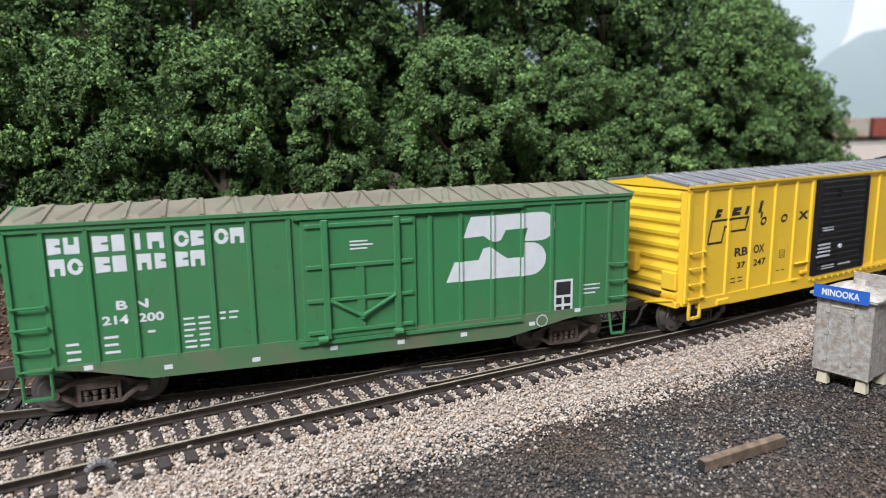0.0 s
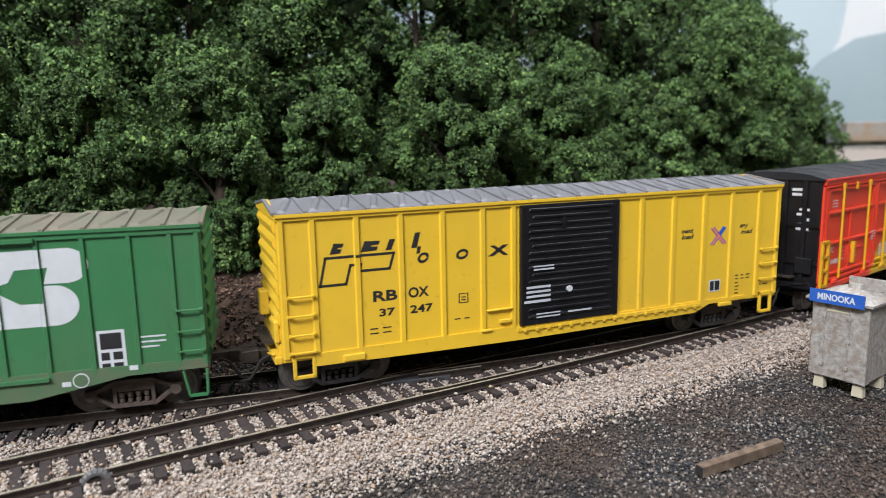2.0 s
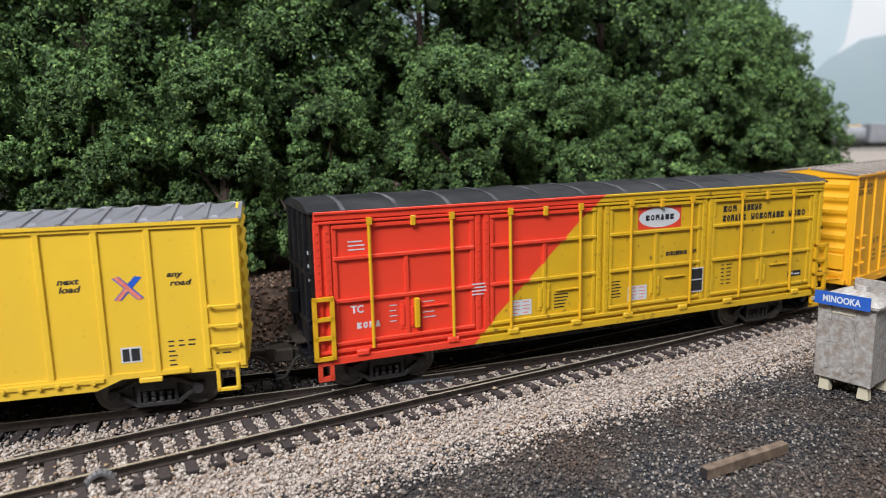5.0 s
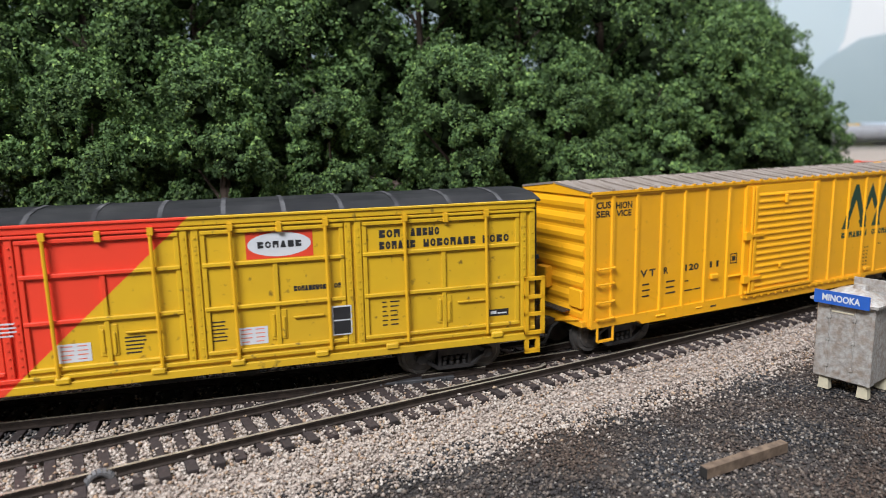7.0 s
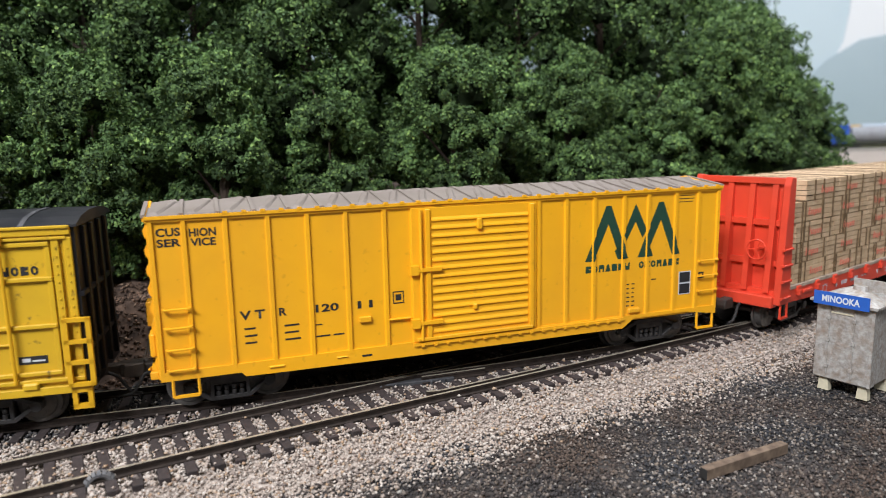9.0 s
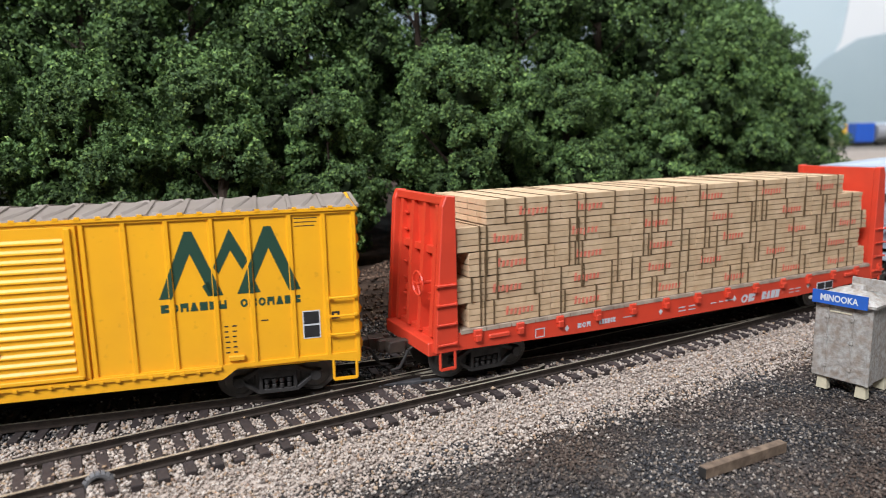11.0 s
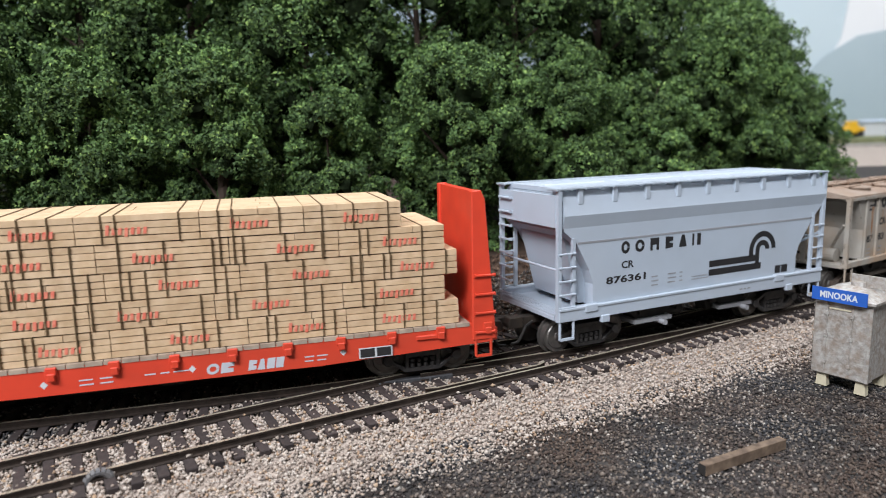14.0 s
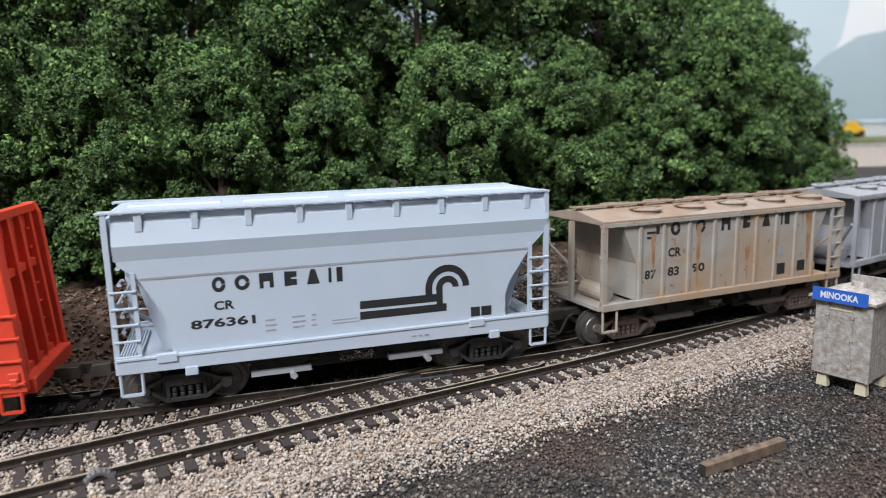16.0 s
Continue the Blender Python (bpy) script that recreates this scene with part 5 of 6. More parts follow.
    plate([rect(9.9, 27, 38.9, 46.2)], f, M_RED, top, "sign_field", "red sign field with white oval")
    plate([[(18.4 + 8.1 * math.cos(a), 42.5 + 3.2 * math.sin(a)) for a in [i * math.pi / 16 for i in range(32)]]], f - 0.05, M_WHITE, top, "sign_oval")
    word_shapes("bonvibuo", run_of(12.6, 24.2, 6, 0.22), 41.6, 43.4, f - 0.1, M_INK, top)
    word_shapes("bonvibuo", run_of(44.6, 50.8, 3, 0.2) + run_of(53.4, 62, 5, 0.2), 42.4, 44.6, f, M_INK, top)
    word_shapes("bonvibuo", run_of(44.6, 55, 6, 0.2) + run_of(57, 72.6, 8, 0.2) + run_of(74.4, 82.8, 4, 0.2), 39.2, 41.4, f, M_INK, top)
    word_shapes("bonvibuo", run_of(21.4, 30, 9, 0.1) + run_of(32, 36.4, 4, 0.1), 29.6, 31, f, M_INK, top)
    plate([rect(31, 36.4, 16.6, 24.8)], f - 0.9, M_WHITE, top, "data_panel")
    plate([rect(31.4, 36, 21.0, 24.4), rect(31.4, 36, 17, 20.6)], f - 0.96, M_INK, top, "data_field")
    for a in (6.7, -35.8):
        plate([rect(a, a + 7.4, 16.2, 20.9)], f, M_WHITE, top, "notice_plate", "white notice with red print")
        data_block(a + 0.6, 20.4, (3, 2.4), 4, f - 0.05, M_REDINK, top, 1.1, 0.35, 5)
    data_block(-20.6, 21.4, (5.2,), 5, f, M_INK, top, 1.0, 0.5, 6)
    data_block(-0.4, 23.2, (5,), 6, f, M_INK, top, 1.0, 0.45, 7)
    data_block(45, 24.6, (1.6, 2.6), 6, f, M_INK, top, 1.3, 0.5, 8)
    plate([rect(76, 82.4, 17.4, 19.4)], f, M_INK, top, "data_field")
    plate([rect(76.8, 78.6, 18, 18.9), rect(79, 81.8, 18, 18.4)], f - 0.05, M_WHITE, top, "small_print")
    letters("TC", -83.9, -80.4, 22.8, 25, f, M_WHITE, top)
    word_shapes("bonvibuo", run_of(-82.6, -75.6, 4, 0.25), 18.4, 20.2, f, M_WHITE, top)
    data_block(-73, 24, (2.4, 6, 4), 4, f, M_GREYWHITE, top, 1.5, 0.4, 10)
    data_block(-48.4, 27.6, (5,), 4, f - 0.8, M_WHITE, top, 1.0, 0.55, 12)
    data_block(-84, 42.6, (5,), 3, f, M_WHITE, top, 1.1, 0.5, 13)
    bm = bmesh.new()
    for i in range(5):
        bx(bm, u0 - 1.0, u0 - 0.85, -12.6 + (i % 2), -8 - (i % 3), 32 + i * 1.8, 32.9 + i * 1.8)
    bx(bm, u0 - 1.0, u0 - 0.85, -9.5, -6, 44.6, 45.6)
    bx(bm, u0 - 1.0, u0 - 0.85, -9.5, -6, 46.4, 47.4)
    part("small_print", bm, M_WHITE, top)
    brake_gear(top, u0 - 1, M_BLACK)
    underframe(top, -90, 84)
    running_gear(top, (-73, 67))
    coupler(top, u0, -1)
    coupler(top, u1, 1)
    return top


# ---- flat car and its load ----
def flat_car():
    top = tagged(new("flatcar"), "red model bulkhead flatcar with plank deck", "flatcar", "freight cars of the train")
    u0, u1 = -119, 81
    bm = bmesh.new()
    prism(bm, [(u0 + 1, 15.2), (u0 + 1, 10.6), (-70, 9.0), (-40, 8.4), (30, 8.0), (50, 8.6), (u1 - 1, 9.6), (u1 - 1, 15.2)], -17.2, -16.0)
    part("side_sill", bm, M_RED, top)
    bm = bmesh.new()
    prism(bm, [(u0 + 1, 15.2), (u0 + 1, 10.6), (-70, 9.0), (-40, 8.4), (30, 8.0), (50, 8.6), (u1 - 1, 9.6), (u1 - 1, 15.2)], 16.0, 17.2)
    part("side_sill", bm, M_RED, top)
    bm = bmesh.new()
    bx(bm, u0 + 2, u1 - 2, -16, 16, 12.4, 14.8)
    part("frame", bm, M_RED, top)
    n = 44
    w = (u1 - u0 - 16) / n
    for i in range(n):
        bm = bmesh.new()
        a = u0 + 8 + i * w
        bx(bm, a + 0.12, a + w - 0.12, -17.4, 17.4, 14.8, 15.9)
        part("deck_board", bm, M_DECK, top)
    for i in range(14):
        u = -105.6 + i * 14.15
        for s in (-1, 1):
            bm = bmesh.new()
            y = s * 17.2
            bx(bm, u - 1.3, u + 1.3, y - 0.9, y + 0.9, 13.4, 15.6)
            bx(bm, u - 0.9, u + 0.9, y - 1.3, y + 1.3, 12.2, 14.2)
            part("stake_pocket", bm, M_RED, top, bevel=0.2)
    for u in (-99, 60):
        bm = bmesh.new()
        bx(bm, u - 3, u + 4, -17.9, -17.0, 12.2, 13.6)
        part("bracket", bm, M_RED, top, bevel=0.3)
    for s, u in ((-1, u0), (1, u1)):
        bm = bmesh.new()
        a, b = sorted((u - s * 6.5, u - s * 5.3))
        bx(bm, a, b, -15.5, 15.5, 14.5, 53.4)
        part("bulkhead_plate", bm, M_RED, top)
        for y in (-16.4, 16.4):
            bm = bmesh.new()
            prism(bm, [(u, 10.4), (u - s * 7.2, 10.4), (u - s * 7.0, 53.6), (u - s * 4.2, 53.8), (u - s * 3.0, 51)], y - 1.2, y + 1.2)
            part("bulkhead_post", bm, M_RED, top, bevel=0.25)
        for y in (-12, -4, 4, 12):
            bm = bmesh.new()
            prism(bm, [(u - s * 1, 14), (u - s * 5.5, 14), (u - s * 5.5, 52), (u - s * 4.2, 52)], y - 1, y + 1)
            part("bulkhead_brace", bm, M_RED, top)
        bm = bmesh.new()
        a, b = sorted((u + s * 1.2, u - s * 3))
        bx(bm, a, b, -15.4, 15.4, 9.2, 13.2)
        part("end_sill", bm, M_RED, top, bevel=0.3)
        for i in range(7):
            bm = bmesh.new()
            z = 17 + i * 5
            c = u - s * (3.0 + (z - 14) * 0.05)
            rod(bm, (c, 9, z), (c, 14.6, z), 0.36, 6)
            part("ladder_rung", bm, M_RED, top)
        if s < 0:
            bm = bmesh.new()
            ring = [(u - 0.9, -9 + 3.4 * math.cos(q), 29 + 3.4 * math.sin(q)) for q in [k * math.pi / 8 for k in range(17)]]
            for p, q in zip(ring, ring[1:]):
                rod(bm, p, q, 0.32, 6)
            for k in (0, 5, 11):
                rod(bm, ring[k], (u - 0.9, -9, 29), 0.25, 6)
            rod(bm, (u - 1.2, -9, 29), (u + 4.5, -9, 29), 0.5, 8)
            part("brake_wheel", bm, M_RED, top)
        for z in (24, 38, 52.4):
            bm = bmesh.new()
            a, b = sorted((u - s * 5.4, u - s * 3.8))
            bx(bm, a, b, -15.3, 15.3, z - 1, z + 1)
            part("bulkhead_beam", bm, M_RED, top)
        for z in (29.5, 24, 18.5, 12.8):
            bm = bmesh.new()
            a, b = sorted((u - s * 6.4, u - s * 0.6))
            rod(bm, (a, -18.1, z), (b, -18.1, z), 0.36, 6)
            for e in (a, b):
                bx(bm, e - 0.3, e + 0.3, -18.3, -17.4, z - 0.4, z + 0.4)
            part("ladder_rung", bm, M_RED, top)
        a, b = sorted((u - s * 1.6, u - s * 6.2))
        stirrup(top, a, b, 5.6, 11, -17.2, M_RED)
    f = -17.28
    word_shapes("ob", run_of(0.4, 7.6, 2, 0.12), 9.1, 12.0, f, M_GREYWHITE, top, slant=0.5)
    word_shapes("bvii", run_of(11, 20.4, 4, 0.14), 9.0, 11.9, f, M_GREYWHITE, top, slant=0.5)
    word_shapes("bonvibuo", run_of(-70.6, -65.4, 3, 0.2) + run_of(-62.4, -55.6, 6, 0.2), 10.6, 12.2, f, M_GREYWHITE, top)
    data_block(-52.6, 11.6, (6,), 1, f, M_GREYWHITE, top, 1.0, 0.35, 3)
    data_block(-29, 11.6, (4, 4), 2, f, M_GREYWHITE, top, 1.2, 0.5, 4)
    data_block(-14, 11.2, (3, 2.4, 4), 1, f, M_GREYWHITE, top, 1.2, 0.5, 5)
    data_block(26, 11.2, (2.6, 3), 2, f, M_GREYWHITE, top, 1.2, 0.5, 6)
    for u in (-74.5, -36.8, -2.6, 36.4):
        plate([[(u - 0.9, 11.2), (u, 10.2), (u + 0.9, 11.2), (u, 12.2)]], f, M_WHITE, top, "diamond_mark")
    plate([rect(-86, -82.6, 9.9, 10.2), rect(-86, -82.6, 12.4, 12.7), rect(-86, -85.7, 9.9, 12.7), rect(-82.9, -82.6, 9.9, 12.7)], f, M_GREYWHITE, top, "stencil_box")
    plate([rect(40.6, 50, 8.9, 11.9)], f - 0.5, M_WHITE, top, "data_panel")
    plate([rect(41, 45, 9.2, 11.6), rect(45.6, 49.6, 9.2, 11.6)], f - 0.56, M_INK, top, "data_field")
    underframe(top, -112, 74, 8.6)
    running_gear(top, (-100, 60))
    coupler(top, u0 + 2, -1)
    coupler(top, u1 - 2, 1)
    return top


def lumber_stack():
    """Strapped bundles of boards in five rows."""
    top = tagged(new("lumber_stack"), "strapped bundles of pale sawn lumber with red stencils", "lumber")
    rnd = random.Random(8)
    rows = [(-108, 70, 16.0), (-112, 66, 23.2), (-107.6, 69.8, 30.4), (-111.2, 66.2, 37.6), (-101.8, 54, 44.8)]
    hgt = 7.05
    for k, (a, b, z) in enumerate(rows):
        n = 6
        cuts = [a + (b - a) * i / n + (rnd.uniform(-3, 3) if 0 < i < n else 0) for i in range(n + 1)]
        for i in range(n):
            p, q = cuts[i] + 0.08, cuts[i + 1] - 0.08
            bm = bmesh.new()
            layers = 4
            lh = hgt / layers
            front_boards = []
            for j in range(layers):
                z0 = z + j * lh
                for m in range(6):
                    y0 = -16.3 + m * 5.45
                    e = rnd.uniform(-0.3, 0.3) if m else rnd.uniform(-0.1, 0.1)
                    # boards end to end along the bundle's face
                    c = p + (q - p) * rnd.uniform(0.3, 0.7)
                    if not m:
                        e = rnd.uniform(-0.22, 0.12)
                    for s0, s1 in ((p, c - 0.05), (c + 0.05, q)) if m or rnd.random() < 0.3 else ((p, q),):
                        dims = (s0 + rnd.uniform(0, 0.12), s1, y0 + e + 0.05, y0 + e + 5.4, z0 + 0.08 + rnd.uniform(0, 0.12), z0 + lh - 0.08)
                        if m:
                            bx(bm, *dims)
                        else:
                            front_boards.append(dims)
            bundle = part("board_core", bm, M_LUMBER, top)
            bundle["kind"] = "stuff"
            for dims in front_boards:
                bm = bmesh.new()
                bx(bm, *dims)
                part("board", bm, M_BOARD, bundle)
            straps = [p + (q - p) * f for f in (rnd.uniform(0.12, 0.25), rnd.uniform(0.72, 0.9))]
            if rnd.random() < 0.9:
                straps.append(straps[0] + rnd.uniform(1.5, 4) if rnd.random() < 0.5 else p + (q - p) * 0.5)
            for u in straps:
                bm = bmesh.new()
                bx(bm, u - 0.15, u + 0.15, -16.75, -16.3, z if rnd.random() < 0.5 or k == 0 else z - hgt, z + hgt + 0.02)
                bx(bm, u - 0.15, u + 0.15, -16.75, 16.6, z + hgt - 0.02, z + hgt + 0.14)
                part("strap", bm, M_STRAP, bundle)
            mid = (p + q) / 2 + rnd.uniform(-4, 3)
            spans = [(s0, s1) for s0, s1 in run_of(mid - 5, mid + 5, 7, 0.45)]
            zz = z + 2.2
            polys = [rect(spans[0][0], spans[0][1], zz, zz + 2.5, 0.3)] + [rect(s0, s1, zz + (-0.5 if t == 2 else 0), zz + 1.7, 0.25) for t, (s0, s1) in enumerate(spans[1:])]
            plate(polys, -16.62, M_REDINK, bundle, "stencil_bar")
    return top


# ---- hopper cars ----
def grey_hopper():
    top = tagged(new("covered_hopper"), "pale grey model covered hopper with black lettering", "hopper car", "freight cars of the train")
    h = 16.8
    side = [(-62, 44.4), (54, 44.4), (54, 40.8), (49, 36), (42.4, 26.5), (41, 22.5), (41, 15.5), (-50.8, 15.5), (-50.9, 22.5), (-52.4, 27), (-57.4, 36), (-61.8, 39.6)]
    bm = bmesh.new()
    prism(bm, side, -h, h)
    part("hopper_side", bm, M_LIGHT, top)
    for pts in ([(-59.5, 39.2), (-53.2, 15.8), (-50, 15.8), (-50, 39.2)], [(51.8, 40.4), (43.4, 15.8), (40, 15.8), (40, 40.4)]):
        bm = bmesh.new()
        prism(bm, pts, -h + 4.5, h - 4.5)
        part("slope_sheet", bm, M_LIGHT, top)
    bm = bmesh.new()
    prism(bm, [(-h, 40.6), (h, 40.6), (h + 0.9, 44.4), (h - 0.6, 49.8), (h - 2.4, 51.4), (-h + 2.4, 51.4), (-h + 0.6, 49.8), (-h - 0.9, 44.4)], -62.4, 54.4, "x")
    part("upper_body", bm, M_LIGHT, top)
    bm = bmesh.new()
    prism(bm, [(-h + 2.6, 51.2), (h - 2.6, 51.2), (h - 5, 52.6), (-h + 5, 52.6)], -62.6, 54.6, "x")
    part("roof", bm, M_LIGHT, top)
    bm = bmesh.new()
    bx(bm, -57, 49.4, -h - 0.12, -h + 0.1, 35.5, 36.1)
    part("weld_line", bm, M_GREY2, top)
    # running boards on brackets along both eaves
    for s in (-1, 1):
        bm = bmesh.new()
        a, b = sorted((s * (h - 4.6), s * (h + 0.8)))
        for i in range(9):
            y = a + (b - a) * i / 9
            bx(bm, -65.4, 55.2, y + 0.06, y + 0.5, 52.3, 52.7)
        for i in range(24):
            u = -65 + i * 5.2
            bx(bm, u - 0.2, u + 0.2, a, b, 52.0, 52.4)
        part("running_board", bm, M_LIGHT, top)
        for i in range(9):
            u = -56 + i * 13
            bm = bmesh.new()
            y = s * (h + 0.2)
            bx(bm, u - 0.9, u + 0.9, min(y, y - s * 1.4), max(y, y - s * 1.4), 47.6, 52.6)
            part("board_bracket", bm, M_LIGHT, top, bevel=0.15)
    for i in range(4):
        u = -48 + i * 29
        bm = bmesh.new()
        bx(bm, u - 12, u + 12, -3.4, 3.4, 52.0, 53.0)
        part("roof_hatch", bm, M_LIGHT, top, bevel=0.5)
    for y0, y1 in ((-17.6, -15.6), (15.6, 17.6)):
        bm = bmesh.new()
        prism(bm, [(-64, 15.8), (-64, 12), (54.6, 11.4), (54.6, 15.8)], y0, y1)
        bx(bm, -64, 54.6, y0 - 0.35, y1 + 0.35, 15.4, 16.2)
        part("side_sill", bm, M_LIGHT, top, bevel=0.15)
    for s, e in ((-1, -64.6), (1, 55.2)):
        bm = bmesh.new()
        a, b = sorted((e, e - s * 16))
        bx(bm, a, b, -15.6, 15.6, 12.4, 13.6)
        platform = part("end_platform", bm, M_LIGHT, top)
        for i in range(8):
            c = e - s * (0.4 + i * 0.7)
            bm = bmesh.new()
            bx(bm, c - 0.2, c + 0.2, -15.6, 15.6, 13.4, 14.4)
            part("slat", bm, M_LIGHT, platform)
        for y in (-16.6, 16.6):
            bm = bmesh.new()
            c = e - s * 0.9
            bx(bm, c - 0.65, c + 0.65, y - 0.65, y + 0.65, 12, 52.2)
            part("corner_post", bm, M_LIGHT, top)
            c2 = e - s * 6.2
            bm = bmesh.new()
            bx(bm, c2 - 0.55, c2 + 0.55, y - 0.55, y + 0.55, 15, 37.5)
            part("ladder_post", bm, M_LIGHT, top)
            f = -17.4 if y < 0 else 17.4
            for z in (33, 28.8, 24.6, 20.4, 16.4):
                bm = bmesh.new()
                a, b = sorted((e - s * 0.6, e - s * 6.6))
                rod(bm, (a, f, z), (b, f, z), 0.34, 6)
                part("ladder_rung", bm, M_LIGHT, top)
        for i in range(8):
            z = 16 + i * 4.6
            bm = bmesh.new()
            rod(bm, (e + s * 0.9, 8.6, z), (e + s * 0.9, 15.4, z), 0.36, 6)
            bx(bm, min(e, e + s * 1), max(e, e + s * 1), 8.3, 8.9, z - 0.4, z + 0.4)
            bx(bm, min(e, e + s * 1), max(e, e + s * 1), 15.1, 15.7, z - 0.4, z + 0.4)
            part("ladder_rung", bm, M_LIGHT, top)
        bm = bmesh.new()
        bx(bm, min(e - s * 1, e), max(e - s * 1, e), -16, 16, 41, 50.6)
        part("end_sheet", bm, M_LIGHT, top)
        bm = bmesh.new()
        rod(bm, (e - s * 1, -16, 30), (e - s * 12, -4, 20), 0.5, 7)
        rod(bm, (e - s * 1, -16, 28), (e - s * 1, 16, 28), 0.4, 7)
        part("end_brace", bm, M_LIGHT, top)
        a, b = sorted((e - s * 1.2, e - s * 6.2))
        stirrup(top, a, b, 6.4, 12, -17, M_LIGHT)
        for y in (-16.7,):
            for c in (e - s * 18,):
                bm = bmesh.new()
                bx(bm, c - 1.6, c + 1.6, y - 1.3, y, 10, 12.4)
                part("jacking_pad", bm, M_LIGHT, top, bevel=0.2)
                bm = bmesh.new()
                bx(bm, c - 8, c - 3, y - 1.35, y, 14, 16.6)
                part("jacking_pad", bm, M_LIGHT, top, bevel=0.3)
    for u in (-24, 14):
        bm = bmesh.new()
        prism(bm, [(u - 14, 15.5), (u + 14, 15.5), (u + 6, 7.5), (u - 6, 7.5)], -13, 13)
        part("outlet_hopper", bm, M_UNDER, top)
        bm = bmesh.new()
        bx(bm, u - 8, u + 8, -14.5, 14.5, 6.2, 7.5)
        rod(bm, (u + 3, -17, 6), (u + 3, -12, 6), 0.9, 10)
        part("outlet_gate", bm, M_GREY2, top)
    f = -h - 0.07
    word_shapes("oonbvii", [(-40.2, -36.8), (-34.6, -30.8), (-28.4, -24.8), (-22, -18.8), (-16.2, -12.8), (-10.4, -9.6), (-8.2, -6.6)], 30.9, 34.9, f, M_INK, top)
    letters("CR", -40, -35, 26.2, 28.6, f, M_INK, top)
    letters("876361", -46, -30, 21.7, 24.1, f, M_INK, top)
    c = (23.2, 26.4)
    polys = []
    for r0, r1 in ((6.6, 4.6), (3.4, 1.5)):
        out = [(c[0] + r0 * math.cos(math.radians(d)), c[1] + r0 * math.sin(math.radians(d))) for d in range(0, 181, 12)]
        inn = [(c[0] + r1 * math.cos(math.radians(d)), c[1] + r1 * math.sin(math.radians(d))) for d in range(180, -1, -12)]
        polys.append(out + inn)
    polys += [rect(16.6, 18.6, 24.6, 26.5), rect(19.8, 21.7, 21.2, 26.5), rect(-2.2, 20, 22.6, 24.8), rect(-2.3, 22.8, 19.6, 21.8)]
    for q in polys:
        plate([q], f, M_INK, top, "emblem", "black wheel-on-rail emblem")
    plate([rect(30.2, 33, 17, 19.8), rect(33.4, 36.6, 17, 19.8)], f, M_INK, top, "data_field")
    data_block(-27.6, 22.4, (3.4,), 3, f, M_GREY2, top, 1.4, 0.6, 3)
    data_block(-20.6, 22.6, (4.4, 1.6), 3, f, M_GREY2, top, 1.4, 0.6, 4)
    data_block(-10, 20.4, (8,), 2, f, M_GREY2, top, 0.9, 0.4, 5)
    data_block(12, 13.6, (1.4, 1, 1.6), 1, -17.68, M_GREY2, top, 1, 0.7, 6)
    underframe(top, -62, 53)
    running_gear(top, (-48.6, 36.6))
    coupler(top, -63, -1)
    coupler(top, 54, 1)
    return top


